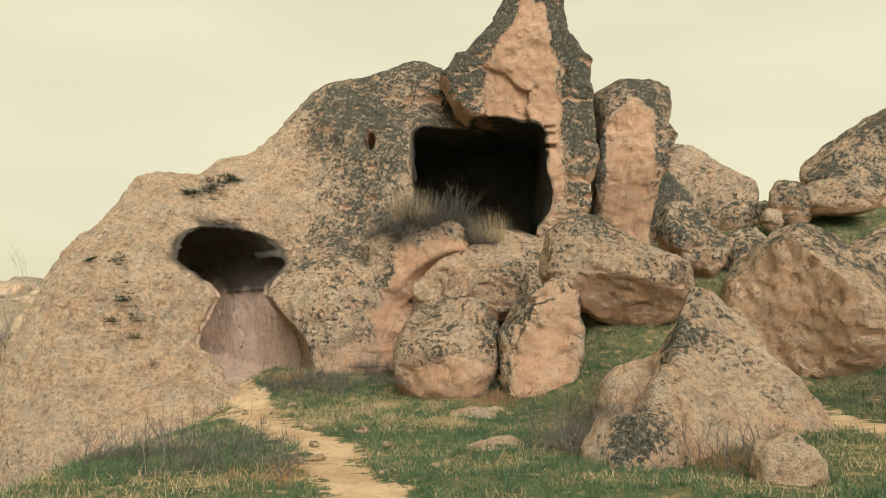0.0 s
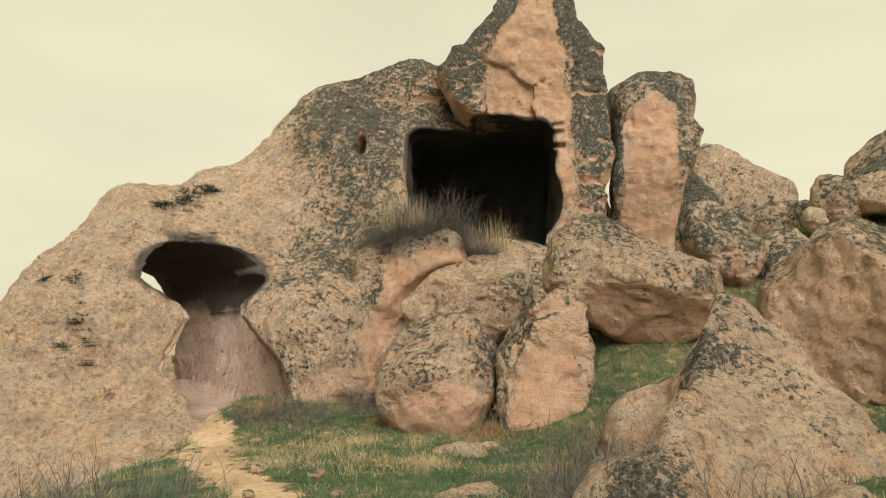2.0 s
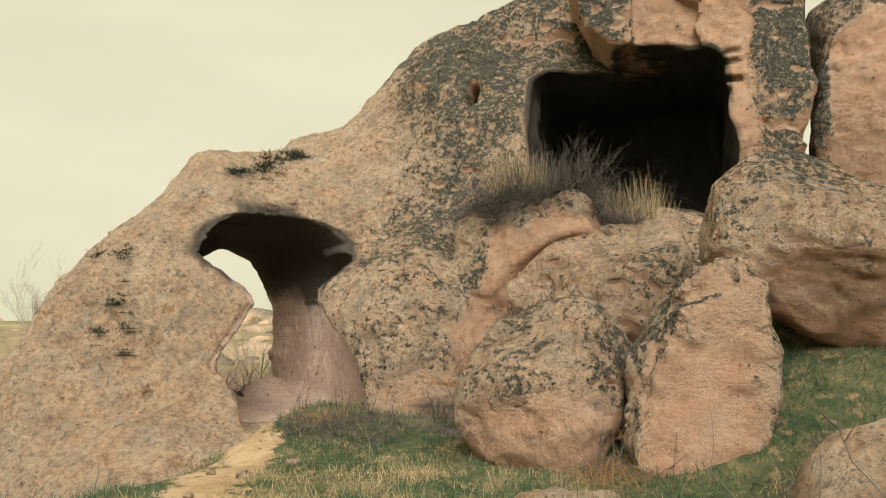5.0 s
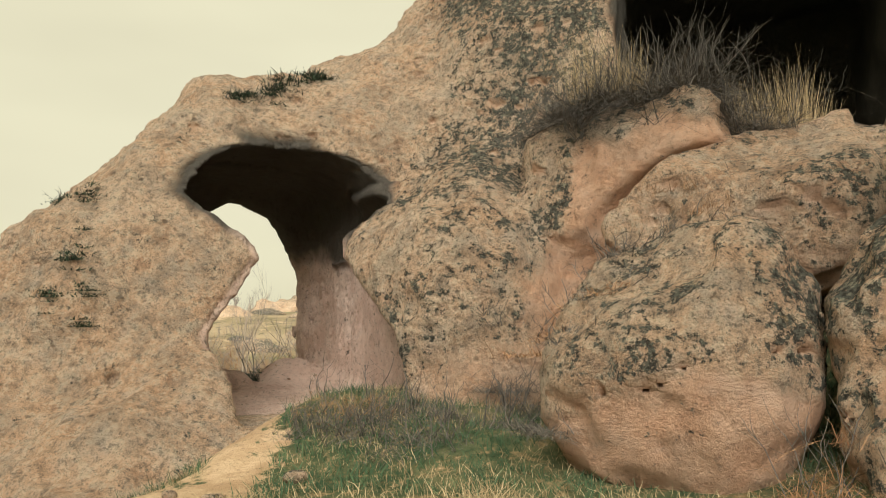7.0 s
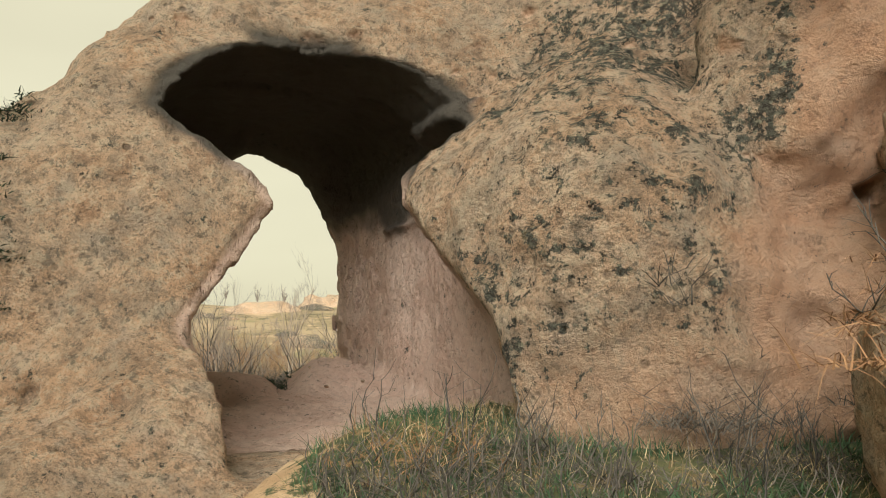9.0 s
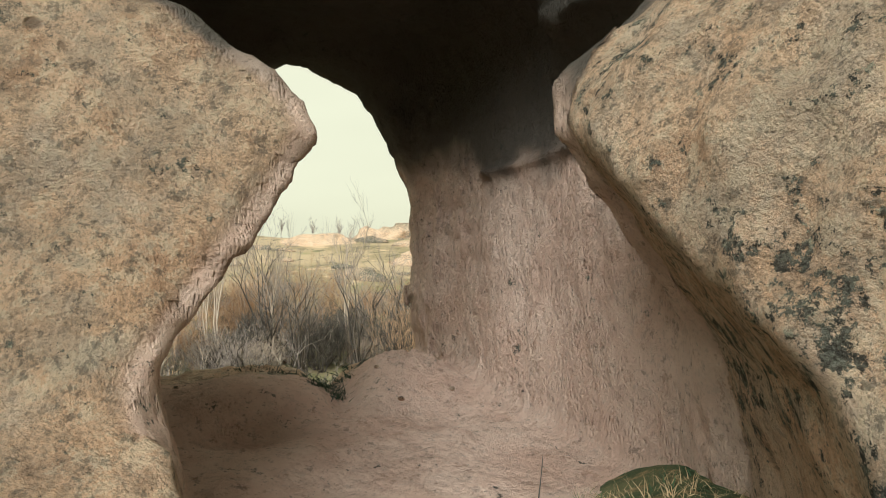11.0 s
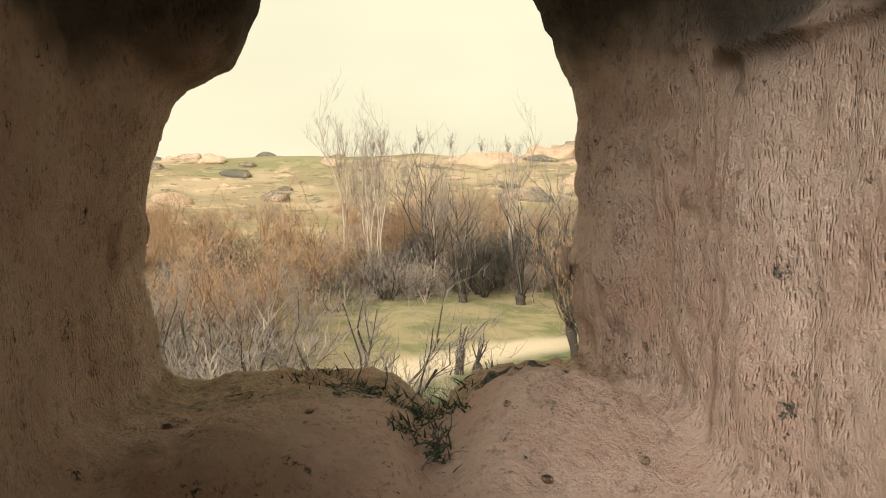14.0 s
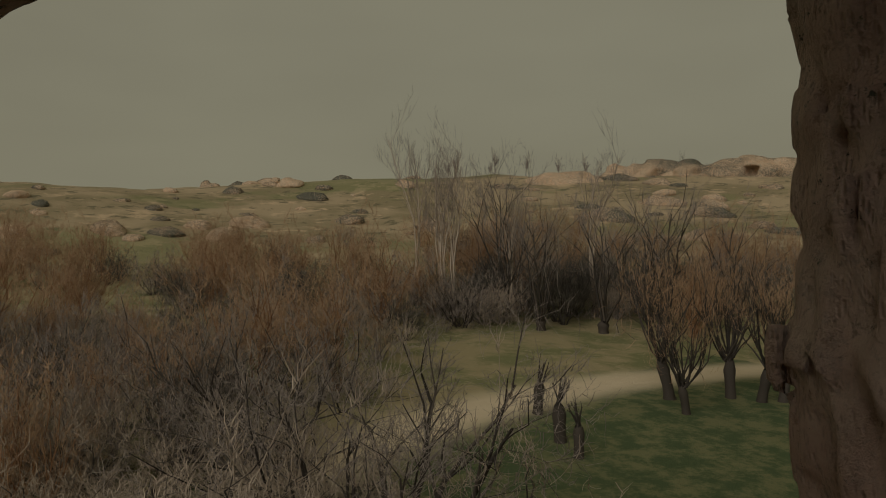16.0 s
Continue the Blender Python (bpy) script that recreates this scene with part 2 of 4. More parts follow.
def rock_material():
    m = Nodes("tuff", 0.95, 0.1)
    broad, mid, fine, grit = m.noise(0.7, 3), m.noise(3.2, 6, 0.68), m.noise(13, 6, 0.72), m.noise(55, 4, 0.75)
    tan = m.mix(m.step(broad, 0.35, 0.65), (0.74, 0.48, 0.30), (0.78, 0.56, 0.38))
    tan = m.mix(m.step(mid, 0.45, 0.7), tan, (0.72, 0.565, 0.42))
    tan = m.mix(m.step(mid, 0.46, 0.32, 0.0, 0.65), tan, (0.50, 0.29, 0.175))
    tan = m.mix(m.step(grit, 0.48, 0.36, 0.0, 0.5), tan, (0.25, 0.18, 0.125))
    pink = m.mix(m.step(mid, 0.35, 0.7), (0.59, 0.345, 0.215), (0.68, 0.445, 0.30))
    pink = m.mix(m.step(m.noise(1.3, 4, squash=(1, 1, 2.5)), 0.5, 0.72, 0, 0.6), pink, (0.64, 0.47, 0.35))
    pink = m.mix(m.step(fine, 0.4, 0.3, 0.0, 0.6), pink, (0.26, 0.18, 0.13))
    greyed = m.mix(m.step(m.noise(2.0, 5, 0.7), 0.35, 0.65), (0.70, 0.49, 0.38), (0.80, 0.61, 0.49))
    greyed = m.mix(m.step(fine, 0.42, 0.32, 0.0, 0.7), greyed, (0.36, 0.26, 0.20))
    # pecks of the chisel
    pecks = m.math("MULTIPLY", m.step(m.cells(70, squash=(1, 1, 0.3)), 0.5, 0.1), m.step(m.noise(5, 4, 0.7), 0.38, 0.6))
    facing = m.tree.nodes.new("ShaderNodeSeparateXYZ")
    m.link(m.tree.nodes.new("ShaderNodeNewGeometry").outputs["Normal"], facing.inputs[0])
    pecks = m.math("MULTIPLY", pecks, m.step(facing.outputs["Z"], 0.7, 0.4))
    pecks = m.math("MULTIPLY", pecks, m.weight("wall"))
    greyed = m.mix(m.math("MULTIPLY", pecks, 0.28), greyed, (0.36, 0.24, 0.18))
    pink = m.mix(m.weight("wall"), pink, greyed)
    # weathered skin: bleached crumbs and brown pockets a few centimetres wide
    crumbs = m.noise(9, 8, 0.82)
    tan = m.mix(m.step(crumbs, 0.51, 0.56, 0, 0.62), tan, (0.84, 0.68, 0.48))
    tan = m.mix(m.step(crumbs, 0.46, 0.41, 0, 0.42), tan, (0.23, 0.155, 0.10))
    tan = m.mix(m.step(m.noise(30, 5, 0.8), 0.45, 0.39, 0, 0.45), tan, (0.2, 0.15, 0.11))
    pink = m.mix(m.step(crumbs, 0.44, 0.39, 0, 0.5), pink, (0.36, 0.20, 0.125))
    base = m.mix(m.weight("fresh"), tan, pink)
    rough_side = m.math("SUBTRACT", 1.0, m.math("MULTIPLY", m.weight("fresh"), 0.75))
    # grey film of old lichen in flecks, then dark pits
    film = m.math("MULTIPLY", m.step(m.noise(2.3, 7, 0.78), 0.46, 0.58), rough_side)
    base = m.mix(m.math("MULTIPLY", film, 0.28), base, (0.215, 0.225, 0.195))
    flecks = m.math("MULTIPLY", m.step(m.noise(15, 6, 0.8), 0.535, 0.6), rough_side)
    base = m.mix(m.math("MULTIPLY", flecks, 0.6), base, (0.10, 0.095, 0.08))
    pits = m.math("MULTIPLY", m.step(fine, 0.41, 0.34), rough_side)
    base = m.mix(m.math("MULTIPLY", pits, 0.55), base, (0.12, 0.085, 0.06))
    dents = m.math("MULTIPLY", m.step(m.cells(4.5), 0.17, 0.09), m.math("MULTIPLY", rough_side, m.step(broad, 0.45, 0.6)))
    base = m.mix(m.math("MULTIPLY", dents, 0.7), base, (0.14, 0.105, 0.08))
    lichen = m.math("ADD", m.weight("lichen"), m.math("ADD", m.math("MULTIPLY", m.math("SUBTRACT", m.noise(3.0, 9, 0.84), 0.5), 2.6), m.math("MULTIPLY", m.math("SUBTRACT", m.noise(12, 6, 0.8), 0.5), 1.9)))
    cover = m.step(lichen, 0.46, 0.56)
    crust = m.mix(m.step(m.noise(30, 5, 0.8), 0.44, 0.58), (0.03, 0.036, 0.034), (0.15, 0.16, 0.13))
    crust = m.mix(m.step(m.noise(17, 6, 0.8), 0.54, 0.62), crust, (0.40, 0.385, 0.28))
    crust = m.mix(m.step(m.noise(5, 4, 0.75), 0.62, 0.7, 0, 0.5), crust, (0.34, 0.23, 0.09))
    base = m.mix(m.math("MULTIPLY", cover, 0.92), base, crust)
    # near-black overlay: sooty passage top, painted shade of vault, dark chamber
    base = m.mix(m.weight("soot_shade"), base, m.mix(mid, (0.03, 0.036, 0.032), (0.10, 0.10, 0.085)))
    height = m.math("ADD", m.math("ADD", m.math("MULTIPLY", fine, 0.7), m.math("MULTIPLY", crumbs, 0.6)), m.math("ADD", m.math("MULTIPLY", mid, 0.5), m.math("MULTIPLY", grit, 0.3)))
    height = m.math("SUBTRACT", m.math("ADD", height, m.math("MULTIPLY", cover, 0.12)), m.math("MULTIPLY", dents, 0.35))
    height = m.math("MULTIPLY", height, m.math("ADD", 0.4, m.math("MULTIPLY", rough_side, 0.6)))
    ticks = m.math("MULTIPLY", m.math("MULTIPLY", m.noise(36, 4, 0.7, squash=(1, 1, 0.6)), m.weight("wall")), 0.1)
    m.bump(m.math("SUBTRACT", m.math("ADD", height, ticks), m.math("MULTIPLY", pecks, 0.2)), 0.15, 1.0)
    return m.done(base)


ROCK = rock_material()


def ground_material():
    m = Nodes("ground", 0.95, 0.1)
    broad, mid, fine = m.noise(0.35, 4), m.noise(2.4, 5, 0.65), m.noise(18, 5, 0.7)
    turf = m.mix(m.step(mid, 0.35, 0.65), (0.055, 0.085, 0.042), (0.15, 0.15, 0.075))
    turf = m.mix(m.step(m.noise(7, 5, 0.7), 0.5, 0.68, 0, 0.85), turf, (0.36, 0.25, 0.13))
    sand = m.mix(m.step(mid, 0.35, 0.65), (0.46, 0.31, 0.18), (0.62, 0.45, 0.28))
    sand = m.mix(m.step(fine, 0.45, 0.33, 0, 0.6), sand, (0.20, 0.13, 0.08))
    bare = m.math("ADD", m.weight("path"), m.math("MULTIPLY", m.math("SUBTRACT", m.noise(3.5, 7, 0.75), 0.5), 3.0))
    base = m.mix(m.step(bare, 0.4, 0.6), turf, sand)
    meadow = m.mix(m.step(broad, 0.4, 0.6), (0.20, 0.20, 0.095), (0.35, 0.29, 0.165))
    lawn = m.mix(m.step(m.noise(1.1, 6, 0.75), 0.42, 0.6), (0.085, 0.115, 0.055), (0.19, 0.19, 0.095))
    meadow = m.mix(m.step(m.noise(1.7, 6, 0.75), 0.5, 0.68, 0, 0.8), meadow, (0.40, 0.33, 0.20))
    hill = m.mix(m.step(m.noise(0.06, 5), 0.42, 0.58), (0.29, 0.235, 0.14), (0.43, 0.335, 0.215))
    hill = m.mix(m.step(m.noise(0.16, 6, 0.7), 0.56, 0.62, 0, 0.8), hill, (0.58, 0.43, 0.28))
    hill = m.mix(m.step(m.noise(0.3, 7, 0.75), 0.55, 0.6, 0, 0.8), hill, (0.13, 0.12, 0.075))
    hill = m.mix(m.step(m.noise(0.035, 4, 0.6), 0.52, 0.6, 0, 0.6), hill, (0.21, 0.22, 0.10))
    dirt = m.mix(mid, (0.62, 0.50, 0.34), (0.72, 0.60, 0.43))
    base = m.mix(m.weight("valley"), base, meadow)
    base = m.mix(m.step(m.math("ADD", m.weight("lawn"), m.math("MULTIPLY", m.math("SUBTRACT", m.noise(0.5, 6, 0.7), 0.5), 1.6)), 0.4, 0.6), base, lawn)
    base = m.mix(m.weight("road"), base, dirt)
    base = m.mix(m.weight("hill"), base, hill)
    m.bump(m.math("ADD", mid, m.math("MULTIPLY", fine, 0.6)), 0.06, 1.0)
    return m.done(base)


GROUND = ground_material()

# ---- terrain ----


def blend(x, a, b):
    t = np.clip((x - a) / (b - a), 0, 1)
    return t * t * (3 - 2 * t)


def flat_noise(x, y, freq, octaves=3, seed=0):
    p = np.stack((np.ravel(x) * freq, np.ravel(y) * freq, np.zeros(np.size(x))), 1)
    return fractal(p, octaves, seed).reshape(np.shape(x))


def terrain(x, y):
    """Height of the ground: a stony slope before the rock, a valley behind it, low hills far off."""
    x, y = np.asarray(x, float), np.asarray(y, float)
    z = -0.25 - 0.33 * np.clip((y - 1) / 9, 0, 1)
    z = z + 0.3 * np.clip((x - 1.2) / 6, 0, 1.6) * np.clip((y - 3) / 6, 0, 1)
    z = z + 2.75 * blend(y, 11.2, 17.0) * blend(x, -0.4, 3.0) + 0.55 * blend(x, 3.5, 8) * blend(y, 8, 13)
    z = z - 0.42 * np.clip(-3.4 - x, 0, 8) * blend(y, 2, 6)
    z = z + 0.36 * blend(y, 12.6, 14.8) * blend(x, -6.0, -4.2) * (1 - blend(x, -0.6, 0.8))
    z = z + 0.35 * np.exp(-((x - 3.4) / 1.0) ** 2 - ((y - 13.3) / 1.0) ** 2)
    u = -0.79 * x + 0.61 * y
    drop = blend(u, 16.4, 30.0)
    low = -6.3 + 0.25 * flat_noise(x, y, 0.08, 2, 5)
    z = z * (1 - drop) + low * drop
    z = np.where((u > 16.4) & (u < 30), np.minimum(z, -0.3 - 0.42 * (u - 16.4)), z)
    z = np.maximum(z, np.where(u > 16.4, low, -99))
    r = np.hypot(x + 5, y - 15)
    rise = 9.3 + 3.0 * flat_noise(x, y, 0.012, 3, 9) + 0.8 * np.exp(-(((x + 88) / 32) ** 2 + ((y - 150) / 30) ** 2))
    rise = rise + 2.4 * np.exp(-(((x + 140) / 34) ** 2 + ((y - 107) / 34) ** 2))
    z = z + blend(r, 62, 150) * rise + blend(r, 50, 120) * 0.5 * flat_noise(x, y, 0.06, 3, 12)
    return z + 0.05 * flat_noise(x, y, 0.8, 3, 3) * (r < 40)


def path_weight(x, y):
    """Trodden sandy path from the arch towards the start, and a second one on the slope."""
    t = (14.6 - y)
    mid = np.where(t < 6, -3.9 + 0.36 * t + 0.05 * t * t * 0.5, -1.0 + 0.25 * (t - 6)) + 0.12 * np.sin(y * 2.1)
    w = np.exp(-((x - mid) / 0.42) ** 2) * blend(y, 5.0, 7.0) * (1 - blend(y, 14.6, 15.4))
    mid2 = 4.7 + (9.6 - y) * 0.15
    w = np.maximum(w, 0.9 * np.exp(-((x - mid2 - 0.25) / 0.38) ** 2) * blend(y, 4.5, 6) * (1 - blend(y, 10.5, 12)))
    w = np.maximum(w, 0.75 * np.exp(-((x + 3.5) / 0.8) ** 2 - ((y - 12.4) / 0.9) ** 2))
    return w


# ---- rock formation ----
U, V = np.array((-0.79, 0.61)), np.array((0.61, 0.79))


def local(p):
    """Passage coordinates: along it, across it to its right, up."""
    return np.stack((p[:, 0] * U[0] + p[:, 1] * U[1], p[:, 0] * V[0] + p[:, 1] * V[1], p[:, 2]), 1)


def gap(q, heights, left, right, low, high):
    """An opening along the passage whose two jambs follow the given profile."""
    vl = np.interp(q[:, 2], heights, left) - (0.3 * np.clip(q[:, 0] - 12.7, 0, 0.9) if high < 15 else 0.0)
    vr = np.interp(q[:, 2], heights, right) - 0.62 * np.clip(12.35 - q[:, 0], 0, 3)
    d = np.maximum(vl - q[:, 1], q[:, 1] - vr) * 0.75
    d = np.maximum(d, (q[:, 2] - heights[-1]) * 0.75)
    return np.maximum(d, np.maximum(low - q[:, 0], q[:, 0] - high)).astype(np.float32)


FRONT = ((-2.0, 0.0, 0.45, 0.97, 1.30, 1.50, 2.0, 2.3, 2.5, 2.65, 2.72),
         (8.65, 8.68, 8.58, 8.96, 9.22, 9.02, 8.52, 8.68, 8.92, 9.2, 9.5),
         (11.0, 10.95, 10.8, 10.35, 10.02, 10.02, 10.5, 10.75, 10.55, 10.2, 9.85))
REAR = ((-2.0, -0.2, 0.45, 1.0, 1.35, 1.5, 1.9, 2.3, 2.5),
        (8.62, 8.62, 8.52, 8.6, 8.74, 9.0, 9.15, 9.4, 9.7),
        (10.95, 10.95, 10.92, 10.92, 10.92, 10.88, 10.65, 10.38, 9.9))


def hollow(p, q):
    """The passage through the rock: front keyhole, inner room, rear opening, floor with a raised sill."""
    room = rbox(q, (14.92, 9.72, 1.05), (1.2, 1.3, 1.6), 0.55)
    room = smin(room, rbox(q, (13.75, 10.05, 0.75), (1.2, 0.98, 1.4), 0.4), 0.15)
    h = smin(gap(q, *FRONT, 9.5, 14.4), room, 0.12)
    h = smin(h, gap(q, *REAR, 15.2, 19.5), 0.2)
    floor = -0.42 + 0.16 * blend(q[:, 0], 14.5, 15.4) + 0.1 * blend(q[:, 0], 13, 14.4)
    # two swellings of the sill with a gully between
    floor = floor + 0.2 * np.exp(-((q[:, 1] - 10.5) / 0.38) ** 2 - ((q[:, 0] - 15.6) / 0.5) ** 2)
    floor = floor - 0.16 * np.exp(-((q[:, 1] - 9.95 - 0.12 * (q[:, 0] - 15.4)) / 0.16) ** 2) * blend(q[:, 0], 14.7, 15.2)
    floor = floor + 0.11 * np.exp(-((q[:, 1] - 9.2) / 0.5) ** 2) * blend(q[:, 0], 14.85, 15.1) * (1 - 0.8 * blend(q[:, 0], 15.2, 15.7)) + 0.035 * fractal(p * 2.2, 3, 31)
    # two worn hollows before the sill
    floor = floor - 0.14 * np.exp(-((q[:, 1] - 9.05) / 0.3) ** 2 - ((q[:, 0] - 14.75) / 0.22) ** 2) - 0.12 * np.exp(-((q[:, 1] - 10.45) / 0.35) ** 2 - ((q[:, 0] - 14.85) / 0.25) ** 2)
    return smax(h, (floor - p[:, 2]).astype(np.float32), 0.14)


def warp(p, size=0.16):
    return p + size * np.stack((lattice(p * 0.9, 1), lattice(p * 0.9, 2), lattice(p * 0.9, 3)), 1)


def weather(p):
    """Strata and weathering of the old surface."""
    up = lattice(p * np.array((0.35, 0.35, 3.2), np.float32), 8)
    return 0.035 * up + 0.08 * fractal(p * 1.1, 3, 11) + 0.085 * np.abs(fractal(p * 2.9, 3, 14, 0.6)) + 0.022 * fractal(p * 9, 2, 17) - 0.02


def chamber(p):
    d = rbox(warp(p, 0.22), (0.68, 18.3, 4.02), (1.55, 2.75, 1.2), 0.22)
    return d + 0.06 * fractal(p * 1.7, 3, 29)


def cliff(p):
    q = local(p)
    w = warp(p)
    d = ell(w, (-6.95, 16.75, -1.0), (3.45, 3.6, 5.15), 142.3)
    d = smax(d, planes(w, (0, 0, 0), ((-0.729, -0.389, 0.56, 1.0), (-0.83, -0.443, 0.337, 0.55), (-0.45, -0.6, 0.66, -4.26)), 0.4), 0.4)
    d = smin(d, ell(w, (-6.2, 15.6, -1.9), (4.0, 3.2, 2.3), 142.3), 0.5)
    d = smin(d, ell(w, (-4.6, 17.4, 1.5), (1.6, 1.5, 2.35)), 0.5)
    d = smin(d, ell(w, (-4.55, 18.2, 2.25), (2.4, 1.5, 2.5)), 0.4)
    d = smin(d, ell(w, (-5.35, 16.9, 2.4), (1.2, 0.9, 1.55)), 0.4)
    d = smin(d, ell(w, (-1.75, 19.8, 1.5), (4.55, 3.3, 5.5)), 0.6)
    d = smin(d, ell(w, (-0.8, 18.7, 6.3), (1.1, 1.0, 0.75)), 0.4)
    d = smin(d, ell(w, (-2.25, 16.5, 0.0), (1.55, 1.9, 2.4)), 0.5)
    d = smin(d, ell(w, (-2.9, 15.75, 1.2), (0.75, 0.65, 0.75), -30), 0.3)
    d = smin(d, ell(w, (-3.45, 15.95, 1.5), (0.85, 0.5, 0.42), -35), 0.2)
    d = smin(d, ell(w, (-5.05, 15.1, 1.15), (0.6, 0.4, 0.42), 30), 0.25)
    # lower mass under the big chamber, closed behind
    d = smin(d, ell(w, (0.6, 18.6, 0.4), (3.6, 3.0, 2.75)), 0.4)
    d = smin(d, ell(w, (0.9, 21.2, 3.0), (3.0, 2.0, 3.6)), 0.4)
    # overhanging shell under the chamber, hollowed from below
    d = smin(d, rbox(w, (-0.5, 16.25, 1.95), (0.95, 0.9, 0.8), 0.38, -6), 0.15)
    d = smin(d, ell(w, (-0.7, 16.2, 0.35), (0.95, 0.75, 0.95)), 0.2)
    d = d + weather(p)
    bite = ell(w, (0.5, 15.0, 1.2), (1.42, 0.95, 1.02))
    d = smax(d, -bite, 0.04)
    h = hollow(p, q)
    chisel = blend(q[:, 1], 10.0, 10.5) * blend(q[:, 0], 13.6, 14.6)
    low_part = 1 - blend(p[:, 2], 1.1, 2.0)
    broken = 0.5 + 0.5 * lattice(p * 2.3, 24)
    rear_face = blend(q[:, 0], 15.0, 15.5)
    scallop = (0.012 + 0.085 * chisel * broken * (0.12 + 0.88 * rear_face) * (0.5 + 0.5 * low_part)) * np.abs(lattice(p * np.array((15.0, 15.0, 4.5), np.float32), 21)) + 0.016 * fractal(p * np.array((16, 16, 8.0), np.float32), 2, 23)
    # a thin ledge along the wall
    scallop = scallop + 0.06 * np.exp(-((p[:, 2] - 1.48 - 0.03 * (14.1 - q[:, 0])) / 0.03) ** 2) * (q[:, 1] > 10.4) * (q[:, 0] < 15.2)
    d = smax(d, -(h + scallop + 0.03 * fractal(p * 1.6, 2, 25)), 0.07)
    rear = q[:, 0] - 16.7 + 0.03 * fractal(p * 1.5, 3, 27)
    d = smax(d, rear, 0.3)
    # big chamber and slot
    d = smax(d, -chamber(p), 0.06)
    d = smax(d, -ell(p, (-1.78, 17.0, 4.85), (0.13, 0.9, 0.27)), 0.05)
    return d


def tower(p):
    """The pinnacle over the chamber, which also makes its lintel and right jamb."""
    w = warp(p, 0.1)
    front = 16.95 + 0.1 * blend(w[:, 0], 2.6, 3.4) + 0.16 * blend(w[:, 2], 6.6, 8.6)
    d = prism(w, PINNACLE, front, 19.9, 0.14)
    # recessed panel left of the crack, groove beside the jamb, worn hollows
    d = smax(d, -prism(w, [(0.8, 5.0), (0.8, 6.45), (1.3, 6.25), (1.78, 5.9), (1.8, 5.0)], 16.3, 17.09, 0.03), 0.03)
    d = smax(d, -prism(w, [(1.8, 5.2), (1.84, 5.2), (1.86, 5.9), (2.5, 6.15), (2.5, 6.2), (1.8, 5.95)], 16.3, 17.08, 0.02), 0.02)
    groove = np.hypot(w[:, 0] - 2.62 - 0.06 * np.sin(2.2 * w[:, 2]), w[:, 1] - 16.93) - 0.09
    d = smax(d, -np.maximum(groove, w[:, 2] - 6.4).astype(np.float32), 0.06)
    groove = np.hypot(w[:, 0] - 2.98 - 0.05 * np.sin(3.1 * w[:, 2]), w[:, 1] - 16.95) - 0.08
    d = smax(d, -np.maximum(groove, w[:, 2] - 5.2).astype(np.float32), 0.08)
    d = smax(d, -ell(p, (2.0, 16.95, 4.35), (0.22, 0.5, 0.3)), 0.05)
    d = d + 0.75 * weather(p)
    d = smax(d, -chamber(p), 0.05)
    for z in (5.05, 4.9, 4.62):
        d = smax(d, -rbox(p, (2.3, 16.9, z), (0.14, 0.2, 0.04), 0.03), 0.02)
    return d


PINNACLE = [(2.02, 1.9), (2.03, 5.0), (1.4, 5.28), (0.5, 5.4), (0.0, 6.2), (0.22, 6.75), (0.84, 7.18), (1.2, 7.8), (1.5, 8.35), (1.85, 8.75), (2.45, 8.8),
            (2.74, 8.1), (2.82, 7.25), (3.28, 6.6), (3.34, 5.9), (3.37, 4.9), (3.22, 3.0), (3.2, 1.9)]


def cap_stone(p):
    w = warp(p, 0.1)
    d = prism(w, [(-0.1, 6.3), (0.3, 6.58), (0.8, 6.42), (0.82, 5.35), (0.55, 5.25), (0.12, 5.66)], 16.78, 18.4, 0.1)
    d = smax(d, -(tower(p) - 0.02), 0.03)
    return smax(d + 0.8 * weather(p), -chamber(p), 0.04)


def tell(me, p, lichen, fresh, soot_shade=0.0, wall=0.0):
    """The rock material's weights."""
    weigh(me, "lichen", lichen + np.zeros(len(p)))
    weigh(me, "fresh", fresh + np.zeros(len(p)))
    weigh(me, "soot_shade", soot_shade + np.zeros(len(p)))
    weigh(me, "wall", wall + np.zeros(len(p)))


rock = tagged(new("rock_formation"), "weathered tan rock outcrop with an arched passage and dark square chamber", "rock formation")


def rock_part(name, me, label):
    ob = new(name, me)
    ob.parent = rock
    return tagged(ob, label)


def in_passage(p):
    q = local(p)
    return np.where((q[:, 0] > 12.3) & (q[:, 0] < 16.9), 1 - blend(hollow(p, q), 0.06, 0.12), 0)


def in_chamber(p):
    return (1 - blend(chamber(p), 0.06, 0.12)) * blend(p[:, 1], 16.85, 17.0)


PINK_FACE = [(0.82, 5.2), (0.84, 6.5), (1.15, 7.0), (1.9, 8.2), (2.2, 7.9), (2.5, 6.6), (2.5, 3.0), (2.0, 3.0), (2.0, 5.2)]


